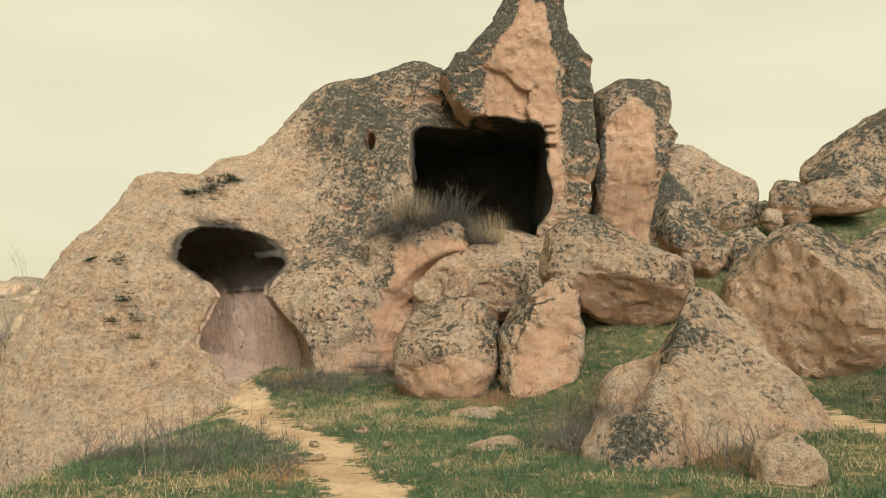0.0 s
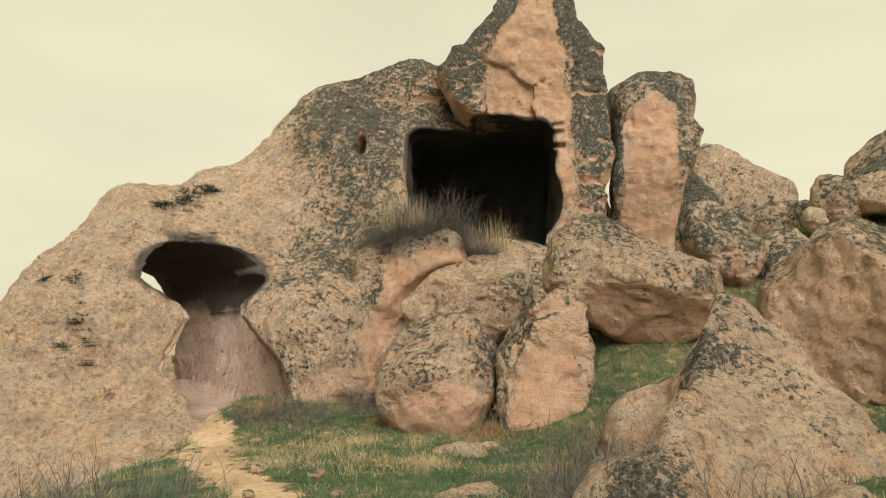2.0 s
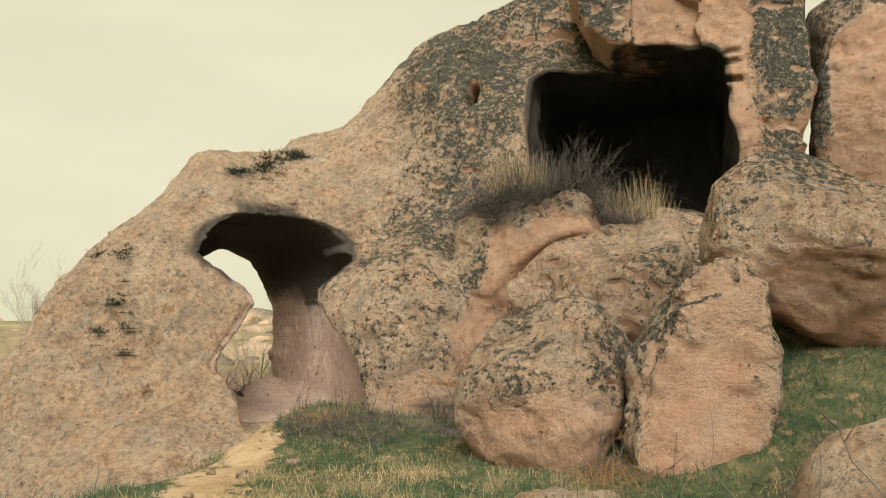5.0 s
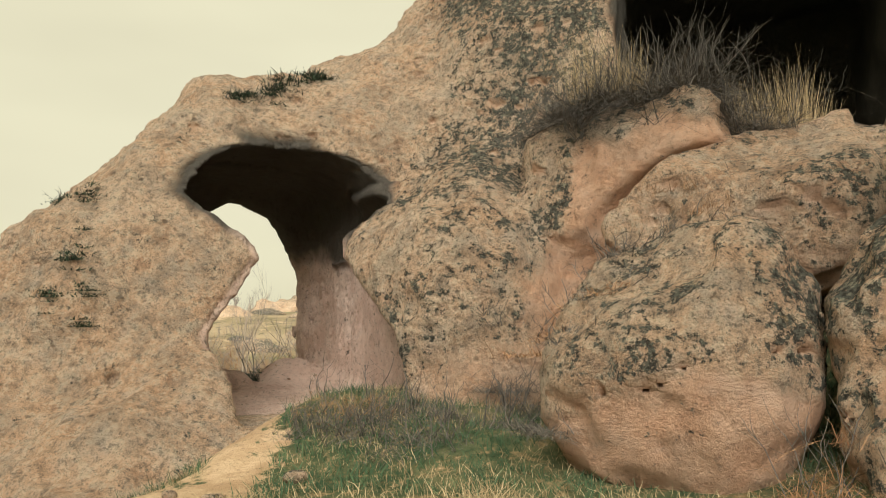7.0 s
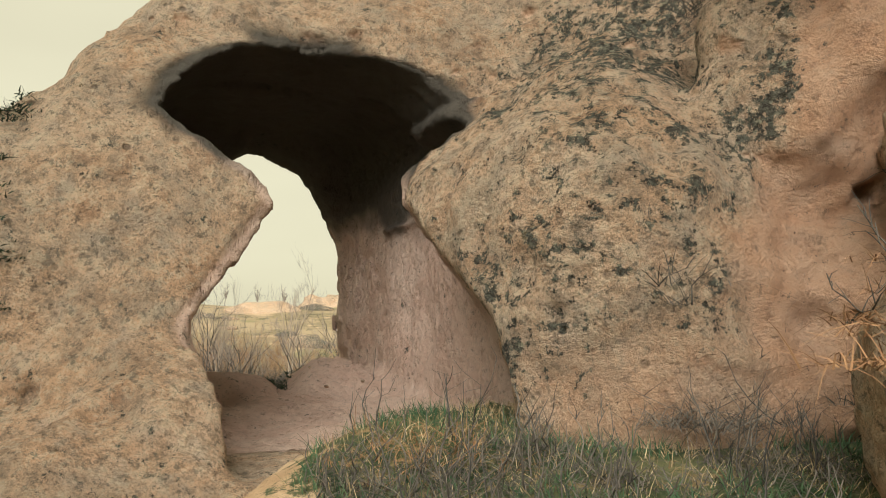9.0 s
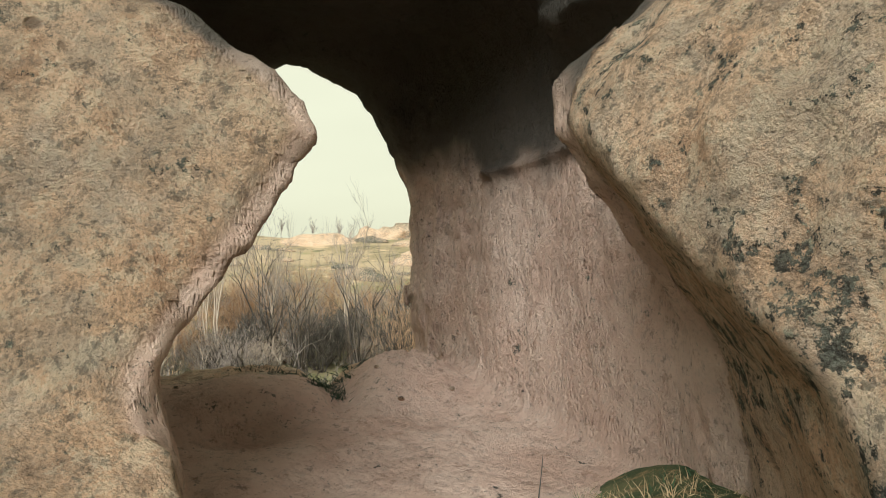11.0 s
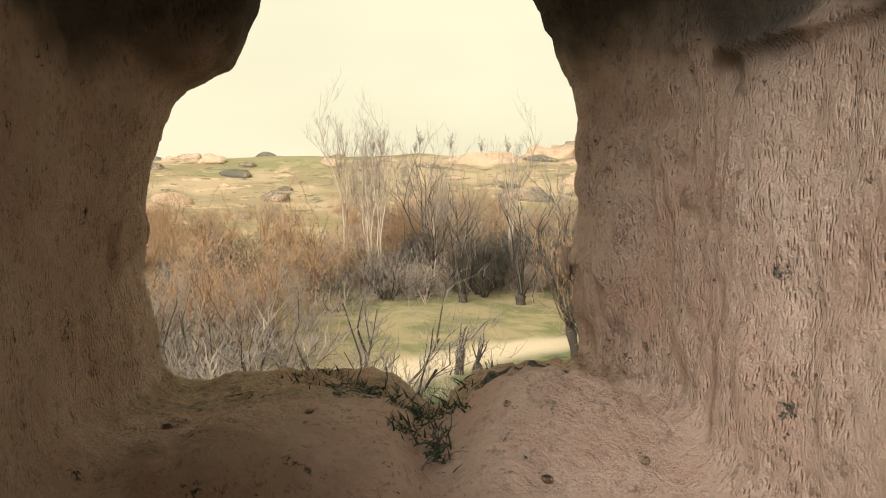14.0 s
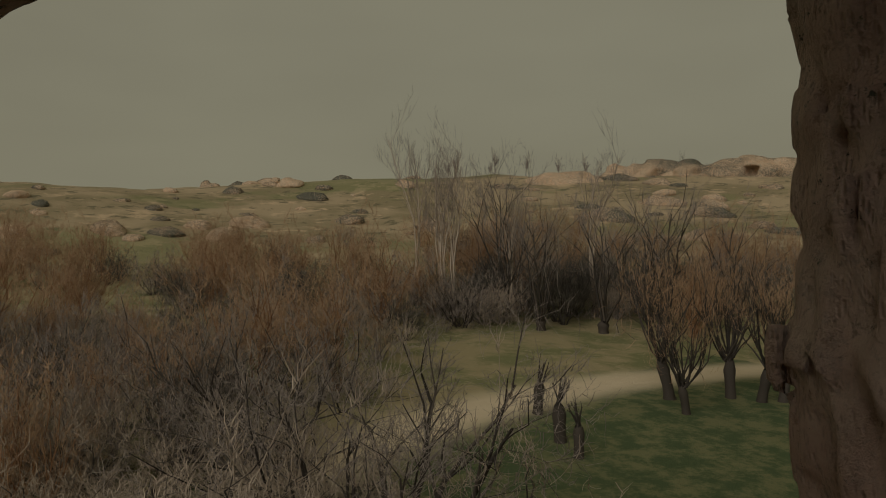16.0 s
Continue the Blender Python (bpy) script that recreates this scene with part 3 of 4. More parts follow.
def cliff_weights(me, p):
    nrm, q = normals_of(me), local(p)
    inside, room = in_passage(p), in_chamber(p)
    under = blend(-nrm[:, 2], 0.05, 0.45) * (1 - 0.85 * (q[:, 0] < 13.3) * (p[:, 2] < 2.2) * (p[:, 0] < -1.6))
    ragged = 0.16 * fractal(p * 2.2, 3, 44)
    shell = blend(0.95 - np.abs(p[:, 0] + 0.25 + 0.25 * fractal(p * 1.5, 2, 52)), 0.0, 0.15) * blend(2.45 + ragged - p[:, 2], 0, 0.15) * (p[:, 1] > 14.9) * (p[:, 1] < 17)
    shell = np.maximum(shell, blend(0.75 - np.abs(p[:, 0] + 0.75 + ragged), 0, 0.2) * (p[:, 2] < 1.3) * (p[:, 1] > 14.6) * (p[:, 1] < 16.6))
    streak = 0.3 * lattice(p * np.array((5.0, 1.0, 0.9), np.float32), 51)
    face = blend(-outline_distance(p[:, 0] + ragged + streak * blend(p[:, 2], 6.3, 7.4), p[:, 2] + ragged, PINK_FACE), -0.02, 0.06) * blend(-nrm[:, 1], 0.3, 0.6) * (p[:, 1] < 17.5)
    patch = fractal(p * 0.55, 3, 41)
    jamb = np.exp(-((p[:, 0] + 2.0) / 1.25) ** 4) * (p[:, 1] < 17.8) * blend(fractal(p * 0.8, 3, 43), -0.8, 0.0)
    foot = jamb * (1 - blend(p[:, 2], 0.1, 0.5)) * blend(fractal(p * 1.1, 2, 47), -0.1, 0.3)
    fresh = np.maximum.reduce([inside, room, face * 0.9, under, shell * 0.9, foot * 0.6])
    lichen = 0.3 + 0.27 * patch + 0.27 * jamb
    lichen = lichen + 0.1 * blend(p[:, 2], 4.4, 6.0) + 0.25 * blend(p[:, 2], 6.4, 7.6) + 0.2 * blend(nrm[:, 2], 0.6, 0.95) * (p[:, 0] > -3.5)
    lichen = lichen + 0.3 * blend(p[:, 0], 2.55, 2.8) + 0.2 * blend(p[:, 2], 5.3, 6.2) * (p[:, 0] > -0.2) - 0.4 * (1 - blend(p[:, 0], -4.6, -3.2)) - 0.8 * fresh
    sill = blend(q[:, 0], 15.75, 16.0) * blend(nrm[:, 2], 0.4, 0.7) * (p[:, 2] < 0.4)
    fresh = fresh * (1 - 0.8 * sill)
    lichen = lichen + sill * (1.1 + 0.8 * fractal(p * 1.6, 2, 46))
    # soot above the wall ledge, spread further to darken the passage top
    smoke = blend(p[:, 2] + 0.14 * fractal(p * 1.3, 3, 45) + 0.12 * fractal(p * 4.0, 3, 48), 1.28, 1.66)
    # shade painted into the colour of undersides and everything deep in the vault
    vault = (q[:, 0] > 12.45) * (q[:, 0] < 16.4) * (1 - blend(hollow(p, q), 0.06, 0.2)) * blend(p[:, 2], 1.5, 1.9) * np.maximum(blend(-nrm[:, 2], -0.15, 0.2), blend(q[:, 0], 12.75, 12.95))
    # chamber: the recess's darkness is painted over all its walls
    soot_shade = room * 0.95 + np.maximum(inside * smoke * 0.9, vault * 0.92)
    tell(me, p, lichen, fresh, soot_shade, inside)


def split(verts, quads, keep, name, label):
    q4 = quads[keep]
    used, flat = np.unique(q4, return_inverse=True)
    me = mesh_from(name, verts[used], flat.reshape(-1, 4), ROCK)
    cliff_weights(me, verts[used])
    return rock_part(name, me, label)


verts, quads = polygonise(cliff, (-11.0, 10.8, -3.2), (4.7, 24.2, 9.6), 0.052)
mid = verts[quads].mean(1)
walled, roomed = in_passage(mid), in_chamber(mid)
split(verts, quads, ((walled < 0.97) | (local(mid)[:, 0] < 12.45)) & (roomed < 0.6), "rock_body", "lichen-spotted tan rock")
split(verts, quads, roomed >= 0.5, "chamber_wall", "dark chamber wall")
verts, quads = polygonise(cliff, (-8.0, 14.3, -1.0), (-2.6, 19.6, 3.2), 0.03)
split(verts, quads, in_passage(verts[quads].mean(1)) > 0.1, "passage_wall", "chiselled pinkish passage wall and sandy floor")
for name, fld, low, high, label in (("pinnacle", tower, (-1.0, 16.2, 1.8), (4.0, 20.4, 9.8), "tall pinnacle with bare pink faces"), ("cap_stone", cap_stone, (-1.6, 16.3, 4.9), (1.2, 18.6, 7.0), "dark crusted cap stone")):
    v, f = polygonise(fld, low, high, 0.045)
    me = mesh_from(name, v, f, ROCK)
    cliff_weights(me, v)
    rock_part(name, me, label)

# ---- ground ----
gx = np.concatenate((np.linspace(-900, -62, 90), np.arange(-60, -12, 0.6), np.arange(-12, 12, 0.12), np.arange(12, 40, 0.8), np.linspace(42, 900, 60)))
gy = np.concatenate((np.linspace(-900, -9, 50), np.arange(-8, 2, 0.5), np.arange(2, 18, 0.12), np.arange(18, 70, 0.6), np.linspace(72, 300, 120), np.linspace(310, 900, 40)))
X, Y = np.meshgrid(gx, gy, indexing="ij")
Z = terrain(X, Y)
nx, ny = X.shape
gi, gj = np.meshgrid(np.arange(nx - 1), np.arange(ny - 1), indexing="ij")
first = (gi * ny + gj).ravel()
ground_mesh = mesh_from("ground", np.stack((X, Y, Z), -1).reshape(-1, 3), np.stack((first, first + ny, first + ny + 1, first + 1), 1), GROUND)
GU = -0.79 * X + 0.61 * Y
weigh(ground_mesh, "path", path_weight(X, Y).ravel())
weigh(ground_mesh, "valley", blend(GU, 20, 26).ravel())
weigh(ground_mesh, "hill", blend(np.hypot(X + 5, Y - 15), 60, 85).ravel())
weigh(ground_mesh, "lawn", (blend(GU, 24, 27) * blend(X, -24.5, -21.0) * (Y < 48)).ravel())
ROAD = -22.7 + 0.02 * (Y - 34.0) ** 2
weigh(ground_mesh, "road", (np.exp(-((X - ROAD) / 1.35) ** 4) * (Y > 22) * (Y < 62) * (GU > 22)).ravel())
ground = tagged(new("ground", ground_mesh), "grassy stony slope falling to a valley with a dirt road", "ground", kind="structure")


def boulder(label, c, r, rz=0.0, cuts=(), seed=1, lichen=0.0, fresh_cuts=(), step=0.045, rough=1.0, group="", name="boulder", shape=None, groove=None, pink=None):
    """A weathered boulder: an ellipsoid, broken along flat faces (normal, distance from c), kept within an elevation shape, roughened."""
    c = np.array(c, np.float32)
    s = max(r)

    def field(p):
        w = p + 0.1 * s * np.stack((lattice(p * 1.3 / s, seed), lattice(p * 1.3 / s, seed + 1), lattice(p * 1.3 / s, seed + 2)), 1)
        d = ell(w, c, r, rz)
        if shape:
            flat = 0.5 * w + 0.5 * p
            d = smax(d, outline_distance(flat[:, 0], flat[:, 2], shape), 0.22)
        for nx_, ny_, nz_, dist in (*cuts, *fresh_cuts):
            k = math.sqrt(nx_ ** 2 + ny_ ** 2 + nz_ ** 2)
            e = w - c
            d = smax(d, (e[:, 0] * nx_ + e[:, 1] * ny_ + e[:, 2] * nz_) / k - dist, 0.04 * s)
        d = d + rough * (0.05 * s * fractal(p * 1.9 / s, 3, seed + 5) + 0.065 * np.abs(fractal(p * 3.6, 3, seed + 9, 0.6)) + 0.015 * fractal(p * 9, 2, seed + 15) - 0.035)
        if groove is not None:
            d = smax(d, -groove(w), 0.04)
        return d

    size = np.array((max(r[0], r[1]), max(r[0], r[1]), r[2])) * 1.15 + 0.2
    v, f = polygonise(field, c - size, c + size, step)
    me = mesh_from(name, v, f, ROCK)
    nrm = normals_of(me)
    fresh = blend(-nrm[:, 2], 0.1, 0.6)
    for nx_, ny_, nz_, dist in fresh_cuts:
        k = math.sqrt(nx_ ** 2 + ny_ ** 2 + nz_ ** 2)
        fresh = np.maximum(fresh, 0.75 * blend((nrm * np.array((nx_, ny_, nz_)) / k).sum(1), 0.8, 0.93))
    if pink is not None:
        fresh = np.maximum(fresh, 0.95 * pink(v + 0.1 * fractal(v * 2.4, 3, seed + 31)[:, None], nrm))
    tell(me, v, lichen + 0.11 + 0.34 * fractal(v * 0.8, 3, seed + 20) + 0.18 * blend(nrm[:, 2], 0.5, 0.9) - 0.9 * fresh, fresh)
    return tagged(new(name, me), label, "boulder", group)


FALLEN = "boulders fallen before the rock"
boulder("pale angular boulder with a flat lichen-spotted top, resting on others", (0.45, 15.5, 1.45), (1.5, 0.95, 1.25), 0, ((0.1, -0.75, 1, 0.72), (-0.2, -1, 0.1, 0.8)), 3, -0.02, (), group=FALLEN,
        shape=[(-0.6, 0.9), (-0.64, 1.38), (-0.3, 1.75), (0.32, 2.3), (1.42, 2.36), (1.53, 1.75), (1.5, 0.9), (0.5, 0.5)])
boulder("round tan boulder split by a ledge, pink below", (0.08, 13.85, 0.2), (1.12, 1.0, 1.12), 0, ((-0.5, -0.8, 1, 0.8),), 13, 0.18, (), group=FALLEN,
        shape=[(-0.84, -0.7), (-0.86, 0.42), (-0.58, 0.92), (0.1, 1.18), (0.78, 1.16), (1.02, 0.75), (0.98, 0.05), (0.62, -0.7)],
        groove=lambda w: np.maximum(np.abs(w[:, 2] - 0.12 - 0.16 * np.sin(2.6 * w[:, 0] + 0.8) - 0.16 * lattice(w * 2.6, 18)) - 0.006, w[:, 1] - 13.3).astype(np.float32),
        pink=lambda v, n: blend(0.12 + 0.16 * np.sin(2.6 * v[:, 0] + 0.8) - v[:, 2], 0, 0.12) * (v[:, 1] < 13.9))
boulder("upright wedge boulder with a pink broken face and lichen edges", (1.65, 13.0, 0.45), (0.95, 0.75, 1.45), 0, ((-0.8, -0.75, 0.35, 0.42),), 23, 0.32, ((0.05, -1, 0.16, 0.42),), group=FALLEN,
        shape=[(0.96, -0.7), (0.98, 0.44), (1.36, 1.05), (1.9, 1.55), (2.2, 1.5), (2.33, 0.77), (2.32, 0.2), (2.15, -0.7)],
        pink=lambda v, n: blend(0.85 - v[:, 2] + 0.5 * (v[:, 0] - 1.7), 0, 0.15) * blend(v[:, 0], 1.12, 1.25) * blend(2.15 - v[:, 0], 0, 0.1) * blend(-n[:, 1], 0.4, 0.7))
boulder("large rounded tan boulder propped over a dark gap", (3.05, 13.65, 1.6), (1.5, 1.15, 1.15), 0, ((0.2, -0.6, 1, 0.85), (-0.1, -0.75, -0.8, 0.78)), 33, 0.24, (), group=FALLEN,
        shape=[(1.8, 1.6), (1.84, 2.3), (2.27, 2.58), (2.75, 2.58), (3.46, 2.16), (4.1, 1.7), (4.3, 1.28), (3.9, 0.8), (3.1, 0.62), (2.3, 1.1)])
boulder("small angular boulder with a pitted top", (4.8, 15.15, 2.25), (0.85, 0.7, 1.0), 0, ((0.3, -0.9, 0.7, 0.5),), 43, 0.2, (), group=FALLEN,
        shape=[(4.12, 2.35), (4.12, 2.85), (4.45, 3.1), (4.85, 3.05), (5.46, 2.25), (5.42, 1.95), (5.03, 1.4), (4.6, 1.6)])
boulder("broad tan boulder with a pink broken side below a crusted edge", (5.95, 12.45, 1.1), (1.5, 1.25, 1.4), 0, ((0.4, -0.75, 0.8, 0.85),), 53, 0.12, ((-0.8, -0.6, -0.1, 0.78),), group=FALLEN,
        shape=[(4.72, -0.2), (4.72, 1.4), (5.15, 1.92), (5.76, 2.4), (6.4, 2.1), (6.97, 1.4), (7.25, 0.7), (7.2, -0.2)])
boulder("tan boulder half hidden beside a broad one", (7.75, 13.2, 1.3), (1.1, 1.0, 1.05), 0, ((-0.4, -0.6, 0.9, 0.8),), 57, 0.1, (), group=FALLEN)
boulder("dark lichen-covered boulder wedged between others", (5.8, 14.95, 1.85), (0.5, 0.55, 0.65), 0, (), 63, 0.6, (), group=FALLEN)
boulder("tall standing rock with a black crusted head and pink flank", (4.5, 19.35, 4.4), (1.7, 1.15, 2.9), 0, ((0, -1, 0.04, 0.95),), 73, 0.5, (), 0.055, name="standing_rock",
        shape=[(3.55, 2.0), (3.45, 3.2), (3.62, 5.0), (3.62, 6.5), (4.14, 6.8), (5.0, 6.86), (5.6, 6.6), (5.55, 6.1), (5.32, 5.5), (5.46, 5.15), (5.15, 4.65), (5.0, 4.0), (4.9, 2.9), (5.0, 2.0)],
        pink=lambda v, n: blend(6.15 - 0.9 * np.abs(v[:, 0] - 4.4) - v[:, 2], 0, 0.3) * blend(0.62 - np.abs(v[:, 0] - 4.35), 0, 0.12) * blend(-n[:, 1], 0.3, 0.6))
boulder("dark crusted shoulder of rock behind a standing rock", (5.5, 20.0, 3.5), (0.75, 0.7, 1.45), 0, ((0.8, 0, 0.6, 0.75),), 79, 0.6, (), 0.06, name="rock_hump")
boulder("tan rock hump with a dark crusted top", (6.75, 20.9, 3.95), (1.45, 1.2, 1.6), 0, ((0.5, 0, 0.9, 1.0), (0.1, -1, 0.2, 0.75)), 83, 0.22, (), 0.06, name="rock_hump")
boulder("dark weathered outcrop on the slope", (10.3, 18.1, 4.0), (2.0, 1.5, 1.85), 0, ((-0.8, -0.2, 1, 1.2), (-0.2, -1, 0.3, 1.0)), 93, 0.4, (), 0.06, name="rock_hump",
        pink=lambda v, n: blend(4.6 - v[:, 2], 0, 0.4) * blend(-n[:, 1], 0.4, 0.7) * blend(fractal(v * 0.9, 2, 97), -0.1, 0.2))
boulder("small tan boulder on the slope", (7.0, 15.7, 3.05), (0.42, 0.42, 0.52), 0, (), 103, 0.25, (), group=FALLEN)
boulder("flat-bottomed boulder with a pink underside", (7.95, 15.6, 3.15), (0.78, 0.6, 0.48), 0, ((0, 0, -1, 0.3),), 113, 0.2, (), group=FALLEN)
boulder("small pale round stone", (6.5, 15.4, 2.72), (0.2, 0.2, 0.24), 0, (), 123, -0.3, (), 0.03, group=FALLEN)
boulder("low dark slab half sunk in the slope", (6.45, 16.6, 2.85), (0.75, 0.5, 0.42), 0, (), 133, 0.4, (), group=FALLEN)
boulder("tan rock at the foot of a wedged boulder", (6.1, 13.9, 1.2), (0.8, 0.6, 0.7), 0, (), 143, 0.1, (), group=FALLEN)


def ridge_field(p):
    w = p + 0.12 * np.stack((lattice(p * 1.2, 201), lattice(p * 1.2, 202), lattice(p * 1.2, 203)), 1)
    d = planes(w, (3.37, 10.35, 1.16), ((-0.86, 0.16, 0.46, 0.02), (0.41, -0.86, 0.97, 0.02), (0.3, 1, 0.3, 0.35), (0, 0, -1, 2.2), (1, -0.05, 0.35, 0.7)), 0.07)
    d = smin(d, ell(w, (2.15, 8.15, -0.5), (0.55, 0.6, 0.55)), 0.2)
    d = smin(d, ell(w, (2.75, 9.1, -0.3), (0.4, 0.9, 0.55), -28), 0.2)
    d = smax(d, -ell(w, (2.05, 7.4, -0.25), (0.2, 0.22, 0.2)), 0.08)
    d = smin(d, ell(w, (2.65, 10.4, -0.3), (0.5, 0.8, 0.6), -28), 0.2)
    return d + 0.07 * fractal(p * 1.8, 3, 205) + 0.06 * np.abs(fractal(p * 4.0, 3, 209, 0.6)) - 0.03


ridge_v, ridge_f = polygonise(ridge_field, (0.9, 6.6, -1.3), (5.6, 11.6, 1.7), 0.045)
ridge_mesh = mesh_from("rock_ridge", ridge_v, ridge_f, ROCK)
ridge_n = normals_of(ridge_mesh)
tell(ridge_mesh, ridge_v, 0.12 + 0.45 * fractal(ridge_v * 0.9, 3, 220) + 0.4 * np.exp(-((ridge_v[:, 0] - 2.5 - 0.53 * (ridge_v[:, 1] - 8.75)) / 0.3) ** 2), 0.5 * blend(-ridge_n[:, 1], 0.7, 0.95))
tagged(new("rock_ridge", ridge_mesh), "long wedge of tan rock with a lichen-crusted crest", "boulder")
boulder("flat sandy stone in the grass", (0.62, 11.9, -0.68), (0.55, 0.42, 0.2), 0, (), 173, -0.3, (), 0.035, name="flat_stone")
boulder("flat sandy stone in the grass", (0.75, 9.2, -0.68), (0.42, 0.35, 0.2), 30, (), 183, -0.2, (), 0.035, name="flat_stone")
boulder("small tan rock in the grass", (3.15, 7.0, -0.35), (0.28, 0.25, 0.3), 0, (), 193, -0.2, (), 0.03, name="flat_stone")

# ---- far outcrops on the hills ----


def outcrop(label, c, r, seed, holes=(), step=0.8, lichen=0.1):
    c = (c[0], c[1], float(terrain(c[0], c[1])) + c[2])

    def field(p):
        w = p + 0.3 * min(r) * np.stack((lattice(p * 0.2, seed), lattice(p * 0.2, seed + 1), lattice(p * 0.3, seed + 2)), 1)
        d = ell(w, c, r)
        rug = min(r)
        d = d + 0.3 * rug * fractal(p * np.array((0.5, 0.5, 1.1), np.float32) / rug * 1.6, 3, seed + 4)
        for hx, hy, hz, sx, sz in holes:
            d = smax(d, -rbox(p, (c[0] + hx, c[1] + hy, c[2] + hz), (sx, 5.0, sz), 0.3), 0.2)
        return d

    size = np.array(r) * 1.2 + 2
    v, f = polygonise(field, np.array(c) - size, np.array(c) + size, step)
    me = mesh_from("rock_outcrop", v, f, ROCK)
    tell(me, v, lichen + 0.5 * fractal(v * 0.12, 3, seed + 7), 0.0)
    return tagged(new("rock_outcrop", me), label, "rock", "rock outcrops on the far hills")


outcrop("broad pale rock hill pierced by dark cave mouths", (-84, 152, -1.6), (26, 11, 4.0), 301,
        ((-11, -10, 2.2, 2.0, 1.0), (-4, -10, 1.4, 1.2, 0.9), (6, -10, 2.0, 1.6, 1.0), (9, -10, -0.6, 1.2, 0.9), (15, -9, 1.6, 1.5, 0.9), (-22, -7, 1.5, 1.0, 0.8)), 0.6, 0.4)
outcrop("pale conical rock knoll on the hillside", (-98, 128, -2.2), (9, 7, 3.4), 311, (), 0.6, -0.2)
far_rng = random.Random(5)
for k in range(85):
    az = radians(far_rng.uniform(24, 82))
    dist = far_rng.uniform(85, 165)
    size = far_rng.uniform(0.5, 1.9)
    outcrop("low weathered rock outcrop on the far hillside", (-5 - dist * math.sin(az), 16 + dist * math.cos(az), -0.1 * size),
            (size * far_rng.uniform(1.2, 2.4), size * far_rng.uniform(0.9, 1.4), size * far_rng.uniform(0.5, 0.9)), 320 + 9 * k, (), 0.22 * size + 0.1, far_rng.uniform(0.25, 0.8))

# ---- plants ----


def plant_material(name, low, high, rough=0.8, third=None):
    m = Nodes(name, rough, 0.2)
    col = m.mix(m.island(), low, high)
    if third:
        col = m.mix(m.step(m.noise(0.9, 3), 0.45, 0.6), col, third)
    m.bsdf.inputs["Subsurface Weight"].default_value = 0.0
    return m.done(col)


GRASS = plant_material("green_grass", (0.035, 0.08, 0.042), (0.12, 0.18, 0.085), third=(0.06, 0.11, 0.055))
STRAW = plant_material("dry_straw", (0.30, 0.215, 0.11), (0.56, 0.44, 0.26))
TANGLE = plant_material("grey_twigs", (0.055, 0.053, 0.047), (0.22, 0.19, 0.155))
RUST = plant_material("rusty_stems", (0.22, 0.11, 0.055), (0.42, 0.24, 0.12))
LEAF = plant_material("dark_leaf", (0.018, 0.028, 0.018), (0.05, 0.07, 0.038))
BARK = plant_material("dark_bark", (0.045, 0.038, 0.032), (0.10, 0.082, 0.066))
PALE = plant_material("pale_bark", (0.32, 0.25, 0.19), (0.56, 0.46, 0.36))
GREYWOOD = plant_material("grey_bark", (0.21, 0.175, 0.155), (0.42, 0.355, 0.31))
ORANGE = plant_material("orange_twigs", (0.36, 0.22, 0.13), (0.54, 0.37, 0.23))


def strands(name, rng, base, lean, length, width, mat, bend=0.5, segs=3):
    """Ribbons from points: each leans by the given vectors, droops by bend, and tapers."""
    n = len(base)
    side = rng.normal(size=(n, 3)) * (1, 1, 0.2)
    side /= np.linalg.norm(side, axis=1)[:, None]
    out = np.empty((n, segs + 1, 2, 3), np.float32)
    droop = rng.uniform(0.2, 1.0, n) * bend
    for k in range(segs + 1):
        t = k / segs
        p = base + lean * (length * t)[:, None]
        p[:, 2] -= droop * length * t * t
        p[:, :2] += (lean[:, :2] * (droop * length * 0.6 * t * t)[:, None])
        w = (width * (1 - 0.85 * t))[:, None] * side * 0.5
        out[:, k, 0], out[:, k, 1] = p - w, p + w
    idx = np.arange(n)[:, None] * (segs + 1) * 2 + np.arange(segs)[None] * 2
    quads = np.stack((idx, idx + 1, idx + 3, idx + 2), -1).reshape(-1, 4)
    return mesh_from(name, out.reshape(-1, 3), quads, mat, smooth=False)


def leans(rng, n, tilt):
    v = rng.normal(size=(n, 3)) * (tilt, tilt, 0.15) + (0, 0, 1)
    return v / np.linalg.norm(v, axis=1)[:, None]


def grown(rng, starts, headings, length, radius, wobble=0.25, rise=0.15, points=4):
    """Polylines with radii: (n, points, 3) and (n, points)."""
    n = len(starts)
    pts, d = [starts], headings / np.linalg.norm(headings, axis=1)[:, None]
    for k in range(points - 1):
        d = d + rng.normal(size=(n, 3)) * wobble + (0, 0, rise)
        d = d / np.linalg.norm(d, axis=1)[:, None]
        pts.append(pts[-1] + d * (length / (points - 1))[:, None])
    return np.stack(pts, 1), radius[:, None] * np.linspace(1, 0.35, points)[None]


def offshoots(rng, pts, rad, kids, spread, ratio, low=0.3):
    """Starts, headings, lengths and radii of the next generation."""
    n, m, _ = pts.shape
    who = np.repeat(np.arange(n), kids)
    t = rng.uniform(low, 1.0, len(who)) * (m - 1)
    k = np.minimum(t.astype(int), m - 2)
    f = (t - k)[:, None]
    start = pts[who, k] * (1 - f) + pts[who, k + 1] * f
    along = pts[who, k + 1] - pts[who, k]
    along /= np.linalg.norm(along, axis=1)[:, None] + 1e-9
    head = along + rng.normal(size=(len(who), 3)) * spread
    full = np.linalg.norm(pts[:, -1] - pts[:, 0], axis=1)[who]
    return start, head, full * ratio * rng.uniform(0.6, 1.3, len(who)), np.maximum(rad[who, k] * 0.55, 0.003)


